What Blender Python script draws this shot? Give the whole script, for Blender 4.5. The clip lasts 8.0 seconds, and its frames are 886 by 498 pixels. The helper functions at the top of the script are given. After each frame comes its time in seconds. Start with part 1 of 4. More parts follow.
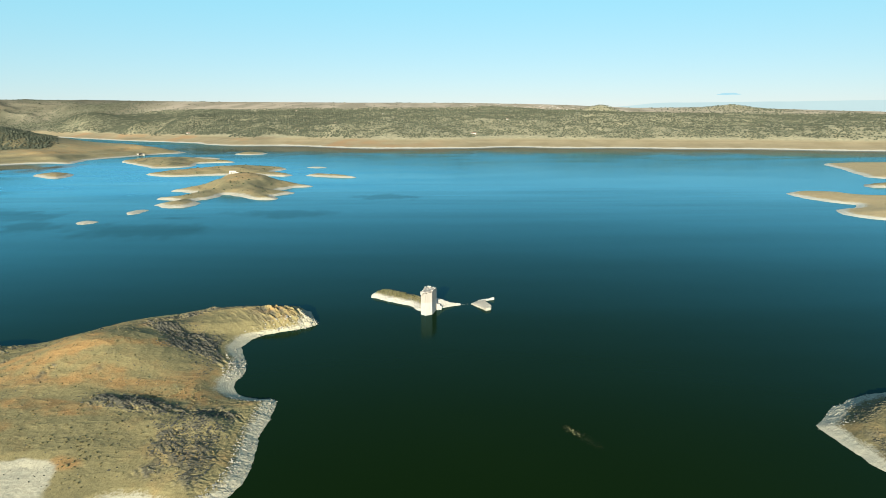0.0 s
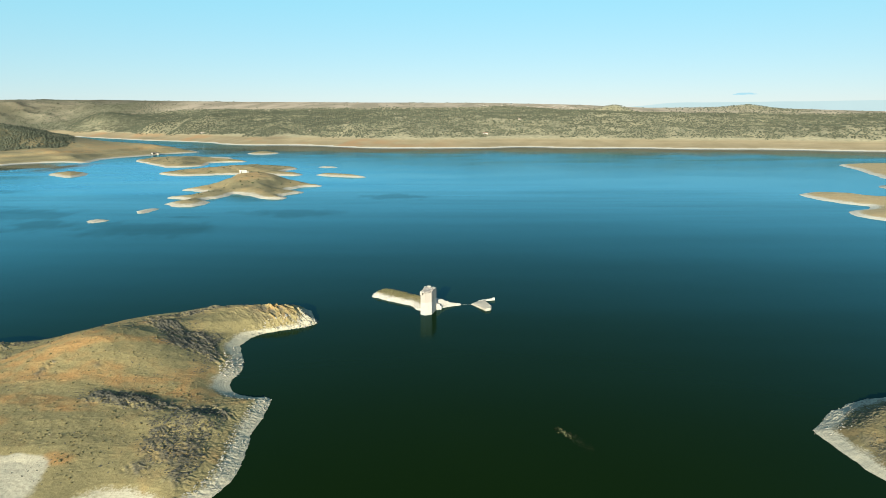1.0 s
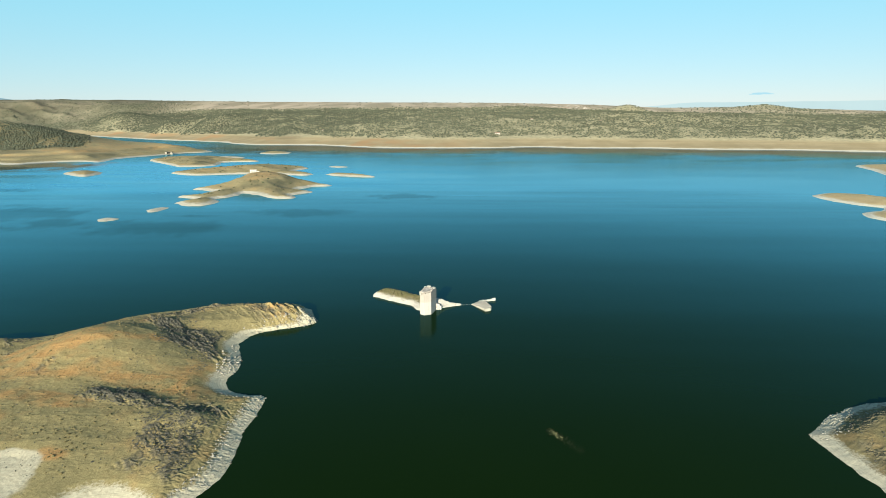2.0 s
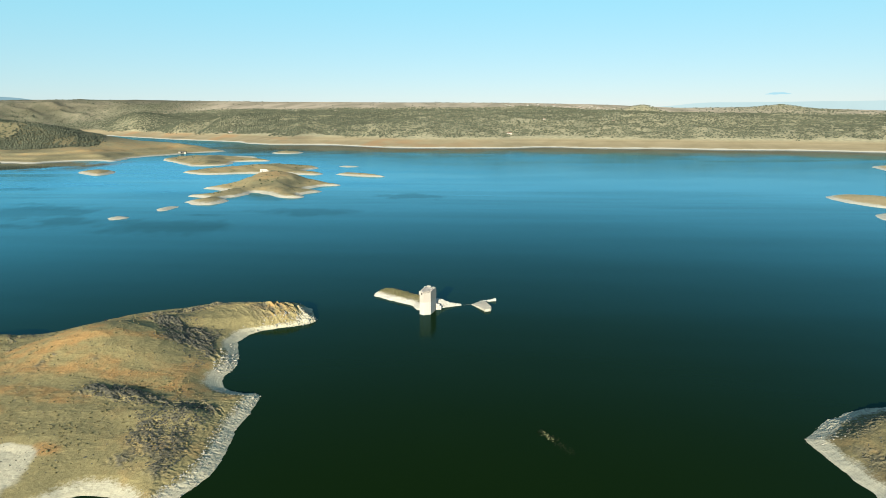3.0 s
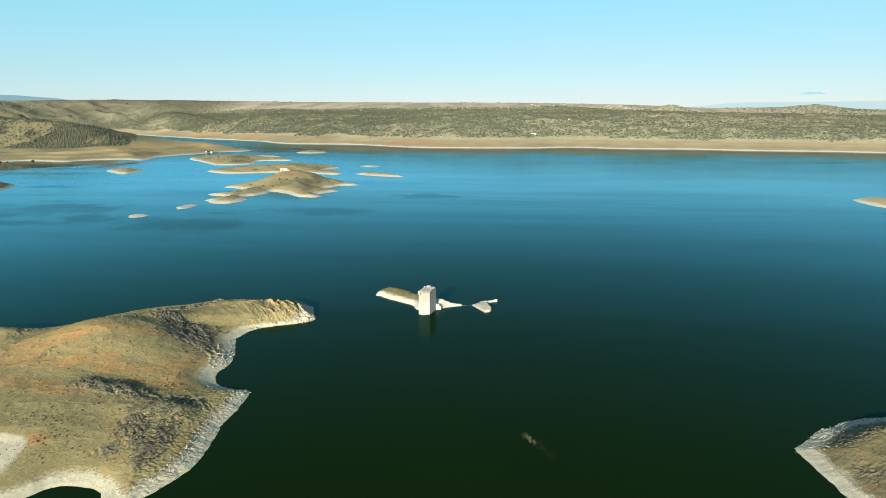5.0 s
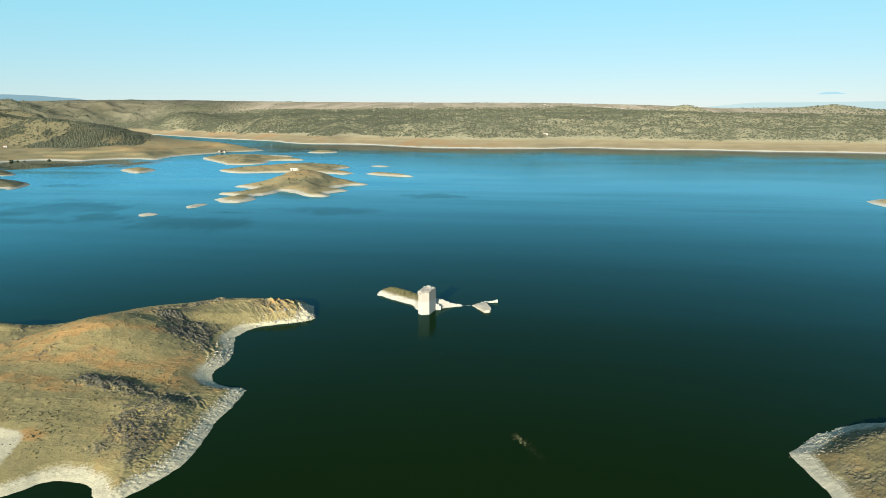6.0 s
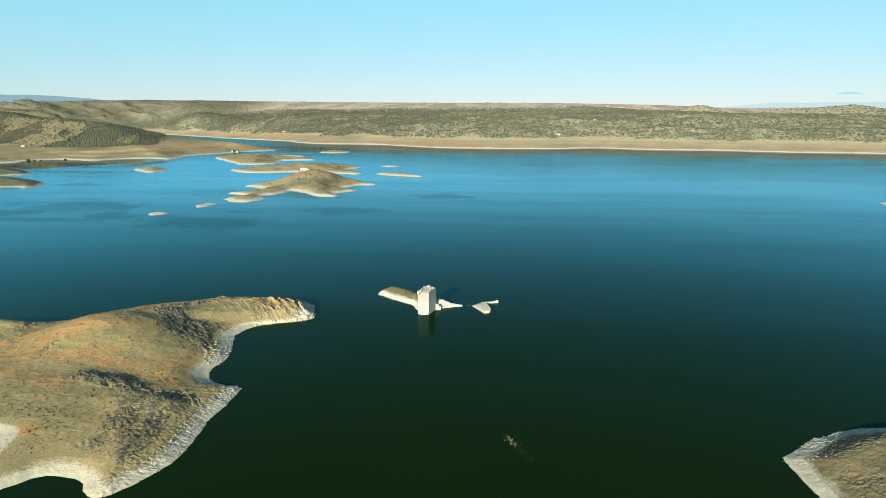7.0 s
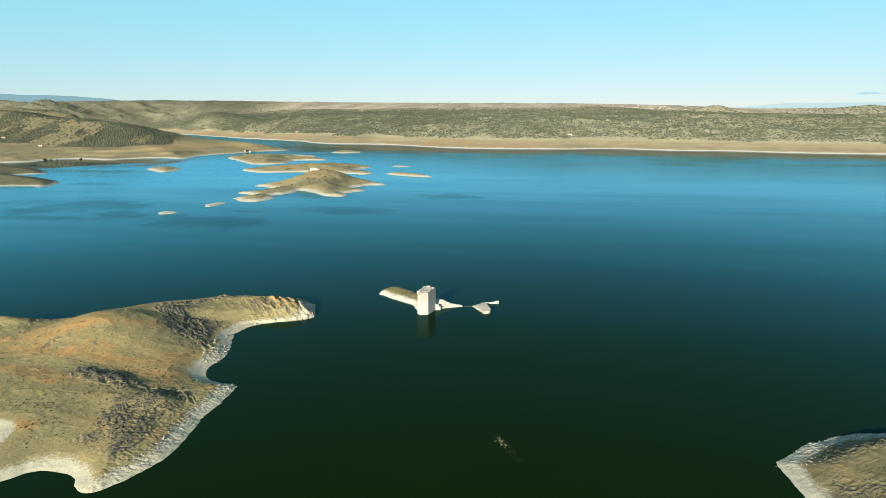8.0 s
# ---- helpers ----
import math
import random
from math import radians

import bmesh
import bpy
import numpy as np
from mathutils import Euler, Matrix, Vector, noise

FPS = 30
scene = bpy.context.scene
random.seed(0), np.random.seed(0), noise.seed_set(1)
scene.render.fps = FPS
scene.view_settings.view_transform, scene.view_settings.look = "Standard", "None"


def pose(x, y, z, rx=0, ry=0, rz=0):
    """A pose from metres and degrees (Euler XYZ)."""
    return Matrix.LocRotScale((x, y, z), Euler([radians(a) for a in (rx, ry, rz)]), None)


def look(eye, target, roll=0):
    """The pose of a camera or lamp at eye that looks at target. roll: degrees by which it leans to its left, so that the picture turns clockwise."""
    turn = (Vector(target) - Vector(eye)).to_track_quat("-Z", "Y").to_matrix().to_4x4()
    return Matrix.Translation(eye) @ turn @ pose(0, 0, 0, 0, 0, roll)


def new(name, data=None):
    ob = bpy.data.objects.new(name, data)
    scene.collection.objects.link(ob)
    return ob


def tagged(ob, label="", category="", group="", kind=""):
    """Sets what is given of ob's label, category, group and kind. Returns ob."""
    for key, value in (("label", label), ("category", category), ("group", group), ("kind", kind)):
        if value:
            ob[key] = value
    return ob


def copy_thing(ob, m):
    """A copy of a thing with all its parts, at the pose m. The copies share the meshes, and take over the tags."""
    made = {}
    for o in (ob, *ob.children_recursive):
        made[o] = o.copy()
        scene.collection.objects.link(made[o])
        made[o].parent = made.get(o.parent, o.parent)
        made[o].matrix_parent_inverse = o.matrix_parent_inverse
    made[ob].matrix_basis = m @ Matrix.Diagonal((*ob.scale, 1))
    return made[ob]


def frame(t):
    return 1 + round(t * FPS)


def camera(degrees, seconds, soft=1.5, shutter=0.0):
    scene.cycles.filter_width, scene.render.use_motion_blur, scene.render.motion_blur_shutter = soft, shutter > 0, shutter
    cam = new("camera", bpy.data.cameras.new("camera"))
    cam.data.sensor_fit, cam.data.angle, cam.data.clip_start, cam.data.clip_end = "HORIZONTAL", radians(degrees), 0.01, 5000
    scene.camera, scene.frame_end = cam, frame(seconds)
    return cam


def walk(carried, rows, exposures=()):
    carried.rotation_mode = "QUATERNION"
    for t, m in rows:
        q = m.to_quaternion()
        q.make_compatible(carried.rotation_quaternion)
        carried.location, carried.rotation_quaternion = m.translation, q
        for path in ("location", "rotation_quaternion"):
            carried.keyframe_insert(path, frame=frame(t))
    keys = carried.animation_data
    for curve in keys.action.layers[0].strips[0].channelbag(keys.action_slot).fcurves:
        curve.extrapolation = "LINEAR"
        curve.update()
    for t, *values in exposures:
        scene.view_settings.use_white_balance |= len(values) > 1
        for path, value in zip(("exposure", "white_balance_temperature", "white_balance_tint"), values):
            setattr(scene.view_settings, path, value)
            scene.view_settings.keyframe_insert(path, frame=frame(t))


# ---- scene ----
cam = camera(73.0, 8.0, soft=0.7)
PATH = [
    (0.0, pose(0.00, -272.64, 90.00, 77.653, 0.069, -1.471)),
    (0.5, pose(3.07, -272.64, 90.00, 77.648, 0.055, -0.834)),
    (1.0, pose(6.13, -272.61, 90.00, 77.644, 0.040, -0.197)),
    (1.5, pose(9.20, -272.55, 90.00, 77.641, 0.025, 0.441)),
    (2.0, pose(12.26, -272.45, 90.00, 77.639, 0.010, 1.079)),
    (2.5, pose(15.33, -272.33, 89.99, 77.637, -0.005, 1.717)),
    (3.0, pose(18.39, -272.17, 89.99, 77.637, -0.019, 2.356)),
    (3.5, pose(21.45, -271.98, 89.99, 77.637, -0.034, 2.994)),
    (4.0, pose(24.52, -271.76, 89.99, 77.638, -0.049, 3.634)),
    (4.5, pose(27.58, -271.51, 89.99, 77.640, -0.064, 4.273)),
    (5.0, pose(30.64, -271.23, 89.99, 77.643, -0.078, 4.913)),
    (5.5, pose(33.71, -270.91, 89.99, 77.647, -0.093, 5.553)),
    (6.0, pose(36.77, -270.57, 89.99, 77.651, -0.108, 6.193)),
    (6.5, pose(39.83, -270.19, 89.99, 77.657, -0.123, 6.834)),
    (7.0, pose(42.89, -269.78, 89.98, 77.663, -0.137, 7.475)),
    (7.5, pose(45.96, -269.35, 89.98, 77.670, -0.152, 8.117)),
    (8.0, pose(49.02, -268.88, 89.98, 77.678, -0.167, 8.759)),
]
walk(cam, PATH, exposures=[(0, 1.3, 5700, 0), (8, 1.3, 5700, 0)])

# ---- world and sun ----
SUN_EL, SUN_AZ = 16.0, 192.0  # degrees; azimuth clockwise from +y
world = bpy.data.worlds.new("sky")
scene.world = world
world.use_nodes = True
wt = world.node_tree
bg = wt.nodes["Background"]
sky = wt.nodes.new("ShaderNodeTexSky")
sky.sky_type, sky.sun_disc = "NISHITA", False
sky.sun_elevation, sky.sun_rotation = radians(SUN_EL), radians(SUN_AZ)
sky.air_density, sky.dust_density, sky.ozone_density = 1.0, 0.1, 3.0
# a pale haze lies over the clear sky, thick at the horizon and thin overhead
thin = wt.nodes.new("ShaderNodeMix")
thin.data_type, thin.blend_type = "RGBA", "MULTIPLY"
thin.inputs[0].default_value = 1.0
thin.inputs[7].default_value = (0.54, 0.31, 0.29, 1.0)
haze = wt.nodes.new("ShaderNodeMix")
haze.data_type, haze.blend_type = "RGBA", "ADD"
haze.inputs[0].default_value = 1.0
aim = wt.nodes.new("ShaderNodeTexCoord")
axis = wt.nodes.new("ShaderNodeSeparateXYZ")
lift = wt.nodes.new("ShaderNodeMapRange")
lift.interpolation_type = "SMOOTHSTEP"
lift.inputs[1].default_value, lift.inputs[2].default_value = 0.17, 0.75
veil = wt.nodes.new("ShaderNodeMix")
veil.data_type = "RGBA"
low = wt.nodes.new("ShaderNodeMapRange")
low.inputs[1].default_value, low.inputs[2].default_value = 0.0, 0.17
murk = wt.nodes.new("ShaderNodeMix")
murk.data_type = "RGBA"
murk.inputs[6].default_value = (2.35, 3.9, 4.08, 1.0)
murk.inputs[7].default_value = (1.75, 4.25, 4.6, 1.0)
wt.links.new(axis.outputs[2], low.inputs[0])
wt.links.new(low.outputs[0], murk.inputs[0])
wt.links.new(murk.outputs[2], veil.inputs[6])
veil.inputs[7].default_value = (0.75, 1.45, 2.4, 1.0)
wt.links.new(aim.outputs["Generated"], axis.inputs[0])
wt.links.new(axis.outputs[2], lift.inputs[0])
wt.links.new(lift.outputs[0], veil.inputs[0])
wt.links.new(veil.outputs[2], haze.inputs[7])
wt.links.new(sky.outputs[0], thin.inputs[6])
wt.links.new(thin.outputs[2], haze.inputs[6])
wt.links.new(haze.outputs[2], bg.inputs[0])
bg.inputs[1].default_value = 0.054

sun_data = bpy.data.lights.new("sun", "SUN")
sun_data.energy, sun_data.angle, sun_data.color = 4.9, radians(0.5), (1.0, 0.87, 0.70)
sun = new("sun", sun_data)
az, el = radians(SUN_AZ), radians(SUN_EL)
toward = Vector((math.sin(az) * math.cos(el), math.cos(az) * math.cos(el), math.sin(el)))
sun.matrix_world = look(toward * 100, (0, 0, 0))


# ---- small tools ----
RNG = np.random.default_rng(7)


def value_noise(x, y, seed):
    """Smooth lattice noise, 0 to 1."""
    xi, yi = np.floor(x).astype(np.int64), np.floor(y).astype(np.int64)
    fx, fy = x - xi, y - yi
    u, v = fx * fx * (3 - 2 * fx), fy * fy * (3 - 2 * fy)

    def cell(a, b):
        n = (a * 374761393 + b * 668265263 + seed * 1442695041) & 0xFFFFFFFF
        n = ((n ^ (n >> 13)) * 1274126177) & 0xFFFFFFFF
        return ((n ^ (n >> 16)) & 0xFFFF) / 65535.0

    a, b, c, d = cell(xi, yi), cell(xi + 1, yi), cell(xi, yi + 1), cell(xi + 1, yi + 1)
    return (a * (1 - u) + b * u) * (1 - v) + (c * (1 - u) + d * u) * v


def fbm(x, y, scale, seed=0, octaves=4):
    """Layered noise, about -1 to 1; scale is the largest wave in metres."""
    total, amp, norm = 0.0, 1.0, 0.0
    for k in range(octaves):
        total = total + amp * (2 * value_noise(x / scale * 2 ** k + 17.3 * k, y / scale * 2 ** k - 9.1 * k, seed + 31 * k) - 1)
        norm += amp
        amp *= 0.5
    return total / norm


def ridged(x, y, scale, seed=0, octaves=4):
    total, amp, norm = 0.0, 1.0, 0.0
    for k in range(octaves):
        n = 1 - np.abs(2 * value_noise(x / scale * 2 ** k + 5.7 * k, y / scale * 2 ** k + 3.3 * k, seed + 13 * k) - 1)
        total, norm = total + amp * n * n, norm + amp
        amp *= 0.5
    return total / norm


def smooth(a, b, x):
    t = np.clip((x - a) / (b - a), 0, 1)
    return t * t * (3 - 2 * t)


def spline(points, steps=6, closed=True):
    """A smooth line through a few plan points."""
    p = np.array(points, float)
    n = len(p)
    out = []
    for k in range(n if closed else n - 1):
        a, b, c, d = (p[(k + j - 1) % n] if closed else p[min(max(k + j - 1, 0), n - 1)] for j in range(4))
        for t in np.arange(steps) / steps:
            out.append(0.5 * (2 * b + (c - a) * t + (2 * a - 5 * b + 4 * c - d) * t * t + (3 * b - a - 3 * c + d) * t ** 3))
    if not closed:
        out.append(p[-1])
    return np.array(out)


def distance_to(line, x, y, closed=True):
    """Distance to a polyline; with a closed one positive inside, negative outside."""
    a = line
    b = np.roll(line, -1, 0)
    if not closed:
        a, b = line[:-1], line[1:]
    best = np.full(x.shape, 1e18)
    inside = np.zeros(x.shape, bool)
    for (ax, ay), (bx, by) in zip(a, b):
        dx, dy = bx - ax, by - ay
        t = np.clip(((x - ax) * dx + (y - ay) * dy) / (dx * dx + dy * dy + 1e-12), 0, 1)
        best = np.minimum(best, (x - ax - t * dx) ** 2 + (y - ay - t * dy) ** 2)
        if closed and ay != by:
            cross = (ay > y) != (by > y)
            inside ^= cross & (x < ax + (y - ay) / (by - ay) * dx)
    best = np.sqrt(best)
    return np.where(inside, best, -best) if closed else best


def mesh_from(name, verts, faces, material, smooth_faces=True):
    """A mesh from arrays of corners and of faces that all have as many corners."""
    me = bpy.data.meshes.new(name)
    faces = np.asarray(faces, np.int32)
    n = faces.shape[1]
    me.vertices.add(len(verts))
    me.vertices.foreach_set("co", np.asarray(verts, np.float32).ravel())
    me.loops.add(faces.size)
    me.loops.foreach_set("vertex_index", faces.ravel())
    me.polygons.add(len(faces))
    me.polygons.foreach_set("loop_start", np.arange(0, faces.size, n, dtype=np.int32))
    me.polygons.foreach_set("use_smooth", np.full(len(faces), smooth_faces))
    me.materials.append(material)
    me.update(calc_edges=True)
    return me


def grid_mesh(name, xs, ys, height, keep, material, masks=None, smooth_faces=True):
    """A sheet over a grid in plan; keep picks the corners that stay."""
    gx, gy = np.meshgrid(xs, ys)
    nx, ny = len(xs), len(ys)
    ids = np.arange(nx * ny).reshape(ny, nx)
    quads = np.stack([ids[:-1, :-1], ids[:-1, 1:], ids[1:, 1:], ids[1:, :-1]], -1).reshape(-1, 4)
    quads = quads[keep.ravel()[quads].any(1)]
    used, faces = np.unique(quads, return_inverse=True)
    verts = np.stack([gx.ravel(), gy.ravel(), height.ravel()], -1)[used]
    me = mesh_from(name, verts, faces.reshape(-1, 4), material, smooth_faces)
    for key, values in (masks or {}).items():
        me.attributes.new(key, "FLOAT", "POINT").data.foreach_set("value", values.ravel()[used].astype(np.float32))
    return me


def part(name, bm, material, parent=None, label="", smooth_faces=False):
    me = bpy.data.meshes.new(name)
    bm.to_mesh(me)
    bm.free()
    me.materials.append(material)
    for p in me.polygons:
        p.use_smooth = smooth_faces
    ob = new(name, me)
    ob.parent = parent
    if label:
        ob["label"] = label
    return ob


def thing(name, place, label, category, group="", kind=""):
    ob = new(name)
    ob.matrix_world = place
    return tagged(ob, label, category, group, kind)


def block(bm, x0, y0, z0, x1, y1, z1, bevel=0.0):
    """Adds a block between two corners."""
    got = bmesh.ops.create_cube(bm, size=1.0)["verts"]
    bmesh.ops.transform(bm, verts=got, matrix=Matrix.Translation(((x0 + x1) / 2, (y0 + y1) / 2, (z0 + z1) / 2)) @ Matrix.Diagonal((x1 - x0, y1 - y0, z1 - z0, 1)))
    if bevel:
        edges = list({e for v in got for e in v.link_edges})
        bmesh.ops.bevel(bm, geom=edges, offset=bevel, segments=1, affect="EDGES")
    return bm


# ---- materials ----
class Nodes:
    """A short way to write node trees."""

    def __init__(self, name):
        self.mat = bpy.data.materials.new(name)
        self.mat.use_nodes = True
        self.tree = self.mat.node_tree
        self.bsdf = self.tree.nodes["Principled BSDF"]
        self.out = self.tree.nodes["Material Output"]

    def node(self, kind, **inputs):
        n = self.tree.nodes.new(kind)
        for key, value in inputs.items():
            self.link(value, n.inputs[key.replace("_", " ")])
        return n

    def link(self, value, socket):
        if isinstance(value, bpy.types.NodeSocket):
            self.tree.links.new(value, socket)
        else:
            socket.default_value = value

    def noise(self, vector, scale, detail=4.0, rough=0.55):
        n = self.node("ShaderNodeTexNoise", Vector=vector, Scale=scale, Detail=detail, Roughness=rough)
        return n.outputs[0]

    def ramp(self, value, lo, hi, out_lo=0.0, out_hi=1.0):
        n = self.node("ShaderNodeMapRange", Value=value)
        for k, v in enumerate((lo, hi, out_lo, out_hi)):
            n.inputs[k + 1].default_value = v
        return n.outputs[0]

    def mix(self, factor, a, b):
        n = self.tree.nodes.new("ShaderNodeMix")
        n.data_type = "RGBA"
        self.link(factor, n.inputs[0])
        for value, socket in ((a, n.inputs[6]), (b, n.inputs[7])):
            self.link(value if isinstance(value, bpy.types.NodeSocket) else (*value, 1.0), socket)
        return n.outputs[2]

    def math(self, op, a, b=0.0):
        n = self.tree.nodes.new("ShaderNodeMath")
        n.operation = op
        self.link(a, n.inputs[0])
        self.link(b, n.inputs[1])
        return n.outputs[0]

    def length(self, vector):
        n = self.tree.nodes.new("ShaderNodeVectorMath")
        n.operation = "LENGTH"
        self.link(vector, n.inputs[0])
        return n.outputs["Value"]

    def bump(self, height, strength, distance):
        n = self.node("ShaderNodeBump", Strength=strength, Distance=distance, Height=height)
        self.tree.links.new(n.outputs[0], self.bsdf.inputs["Normal"])

    def finish(self, color, rough=0.9, specular=0.2):
        self.link(color if isinstance(color, bpy.types.NodeSocket) else (*color, 1.0), self.bsdf.inputs["Base Color"])
        self.link(rough, self.bsdf.inputs["Roughness"])
        self.bsdf.inputs["Specular IOR Level"].default_value = specular
        return self.mat

    def place(self):
        return self.tree.nodes.new("ShaderNodeNewGeometry").outputs["Position"]

    def height(self):
        n = self.node("ShaderNodeSeparateXYZ", Vector=self.place())
        return n.outputs[2]

    def mask(self, name):
        n = self.tree.nodes.new("ShaderNodeAttribute")
        n.attribute_name = name
        return n.outputs["Fac"]


def land_material(name, grass, grass2, soil, chalk, band, size, stone=((0.105, 0.093, 0.064), (0.20, 0.172, 0.115))):
    """Dry land over a pale drawdown band; band: its height above the water, size: the scale of its patches."""
    m = Nodes(name)
    p = m.place()
    big, mid, fine = m.noise(p, 1 / size, 5), m.noise(p, 5 / size, 5), m.noise(p, 40 / size, 4, 0.65)
    c = m.mix(m.ramp(mid, 0.35, 0.65), grass, grass2)
    c = m.mix(m.math("MULTIPLY", m.ramp(big, 0.50, 0.64), m.ramp(mid, 0.40, 0.66)), c, soil)
    c = m.mix(m.math("MULTIPLY", m.mask("soil"), m.ramp(mid, 0.32, 0.58)), c, soil)
    c = m.mix(m.math("MULTIPLY", m.ramp(fine, 0.45, 0.75), 0.55), c, tuple(0.5 * v for v in grass))
    rock = m.mix(m.ramp(fine, 0.35, 0.7), *stone)
    c = m.mix(m.mask("rock"), c, rock)
    grit = m.noise(p, 130 / size, 3, 0.7)
    c = m.mix(m.math("MULTIPLY", m.ramp(grit, 0.52, 0.66), 0.55), c, tuple(0.42 * v for v in grass))
    c = m.mix(m.math("MULTIPLY", m.ramp(grit, 0.46, 0.34), 0.45), c, tuple(1.35 * v for v in grass2))
    z = m.height()
    wob = m.math("ADD", z, m.math("MULTIPLY", m.math("SUBTRACT", mid, 0.5), band * 0.7))
    lines = m.noise(m.node("ShaderNodeCombineXYZ", X=0.0, Y=0.0, Z=m.math("MULTIPLY", z, 9.0 / band)).outputs[0], 1.0, 3)
    pale = m.mix(m.ramp(lines, 0.42, 0.58), chalk, tuple(0.82 * v for v in chalk))
    pale = m.mix(m.math("MULTIPLY", m.ramp(fine, 0.45, 0.7), 0.5), pale, tuple(0.5 * v for v in chalk))
    wob = m.math("ADD", wob, m.math("MULTIPLY", m.math("SUBTRACT", fine, 0.5), band * 1.1))
    c = m.mix(m.ramp(wob, band * 0.78, band * 1.2), pale, c)
    c = m.mix(m.mask("pale"), c, pale)
    m.bump(m.math("ADD", m.math("MULTIPLY", mid, 0.35), m.math("ADD", m.math("MULTIPLY", fine, 0.5), m.math("MULTIPLY", grit, 0.3))), 0.7, size * 0.010)
    return m.finish(c, 0.95, 0.1)


CHALK = (0.455, 0.392, 0.265)
MAT_NEAR = land_material("dry_headland", (0.230, 0.182, 0.080), (0.266, 0.210, 0.092), (0.350, 0.195, 0.070), CHALK, 1.35, 30.0, ((0.048, 0.045, 0.036), (0.105, 0.095, 0.074)))
MAT_ISLE = land_material("dry_island", (0.300, 0.232, 0.116), (0.240, 0.192, 0.094), (0.37, 0.235, 0.10), (0.47, 0.41, 0.31), 2.1, 90.0, ((0.072, 0.072, 0.044), (0.125, 0.115, 0.064)))


MAT_POINT = land_material("olive_point", (0.142, 0.122, 0.066), (0.106, 0.094, 0.052), (0.19, 0.14, 0.07), (0.36, 0.32, 0.25), 1.5, 60.0)
MAT_EAST = land_material("tan_spit", (0.46, 0.335, 0.17), (0.39, 0.29, 0.142), (0.47, 0.31, 0.145), (0.62, 0.55, 0.42), 1.5, 60.0)
MAT_ROCKY = land_material("rocky_point_ground", (0.180, 0.146, 0.068), (0.140, 0.114, 0.054), (0.20, 0.14, 0.062), (0.44, 0.385, 0.27), 1.2, 20.0, ((0.085, 0.072, 0.045), (0.16, 0.135, 0.085)))
MAT_SPIT = land_material("grassy_spit", (0.165, 0.135, 0.06), (0.125, 0.108, 0.048), (0.22, 0.165, 0.08), (0.44, 0.385, 0.31), 1.9, 6.0)


def far_material():
    m = Nodes("far_land")
    p = m.place()
    big, mid, fine = m.noise(p, 1 / 420, 5), m.noise(p, 1 / 60, 5), m.noise(p, 1 / 12, 4)
    # bare slopes, with some distance haze put into their lightened colours
    c = m.mix(m.ramp(mid, 0.35, 0.65), (0.225, 0.186, 0.122), (0.155, 0.135, 0.088))
    c = m.mix(m.ramp(big, 0.48, 0.62), c, (0.135, 0.110, 0.070))
    c = m.mix(m.math("MULTIPLY", m.ramp(fine, 0.45, 0.65), 0.5), c, (0.085, 0.080, 0.046))
    c = m.mix(m.math("MULTIPLY", m.ramp(m.noise(p, 1 / 150, 5), 0.46, 0.58), 0.45), c, (0.080, 0.078, 0.046))
    grass = m.mix(m.ramp(fine, 0.4, 0.6), (0.40, 0.335, 0.20), (0.28, 0.245, 0.145))
    c = m.mix(m.mask("slope"), c, grass)
    c = m.mix(m.math("MULTIPLY", m.mask("wood"), 0.65), c, m.mix(m.ramp(fine, 0.4, 0.6), (0.150, 0.145, 0.088), (0.215, 0.192, 0.118)))
    z = m.height()
    wob = m.math("ADD", z, m.math("MULTIPLY", m.math("SUBTRACT", mid, 0.5), 5.0))
    bank = m.mix(m.ramp(mid, 0.4, 0.65), (0.315, 0.243, 0.138), (0.262, 0.200, 0.110))
    lines = m.noise(m.node("ShaderNodeCombineXYZ", X=0.0, Y=0.0, Z=m.math("MULTIPLY", m.math("ADD", z, m.math("MULTIPLY", mid, 2.0)), 0.45)).outputs[0], 1.0, 4, 0.7)
    bank = m.mix(m.math("MULTIPLY", m.ramp(lines, 0.45, 0.62), 0.5), bank, (0.17, 0.14, 0.08))
    rust = m.math("MULTIPLY", m.ramp(m.noise(p, 1 / 170, 4), 0.52, 0.64), m.ramp(m.node("ShaderNodeSeparateXYZ", Vector=p).outputs[0], 300.0, -300.0))
    bank = m.mix(rust, bank, (0.30, 0.19, 0.095))
    c = m.mix(m.ramp(wob, 20.0, 27.0), bank, c)
    shore_line = m.math("ADD", z, m.math("MULTIPLY", m.math("SUBTRACT", m.noise(p, 1 / 45, 3), 0.5), 5.0))
    c = m.mix(m.ramp(shore_line, 2.2, 3.4), (0.43, 0.38, 0.295), c)
    fields = m.mix(m.ramp(m.noise(m.node("ShaderNodeMapping", Vector=p, Scale=(1.0, 0.35, 1.0)).outputs[0], 1 / 130, 2), 0.42, 0.58), (0.42, 0.325, 0.225), (0.285, 0.228, 0.15))
    c = m.mix(m.mask("field"), c, fields)
    m.bump(m.math("ADD", mid, fine), 0.5, 1.0)
    return m.finish(c, 0.95, 0.05)


MAT_FAR = far_material()


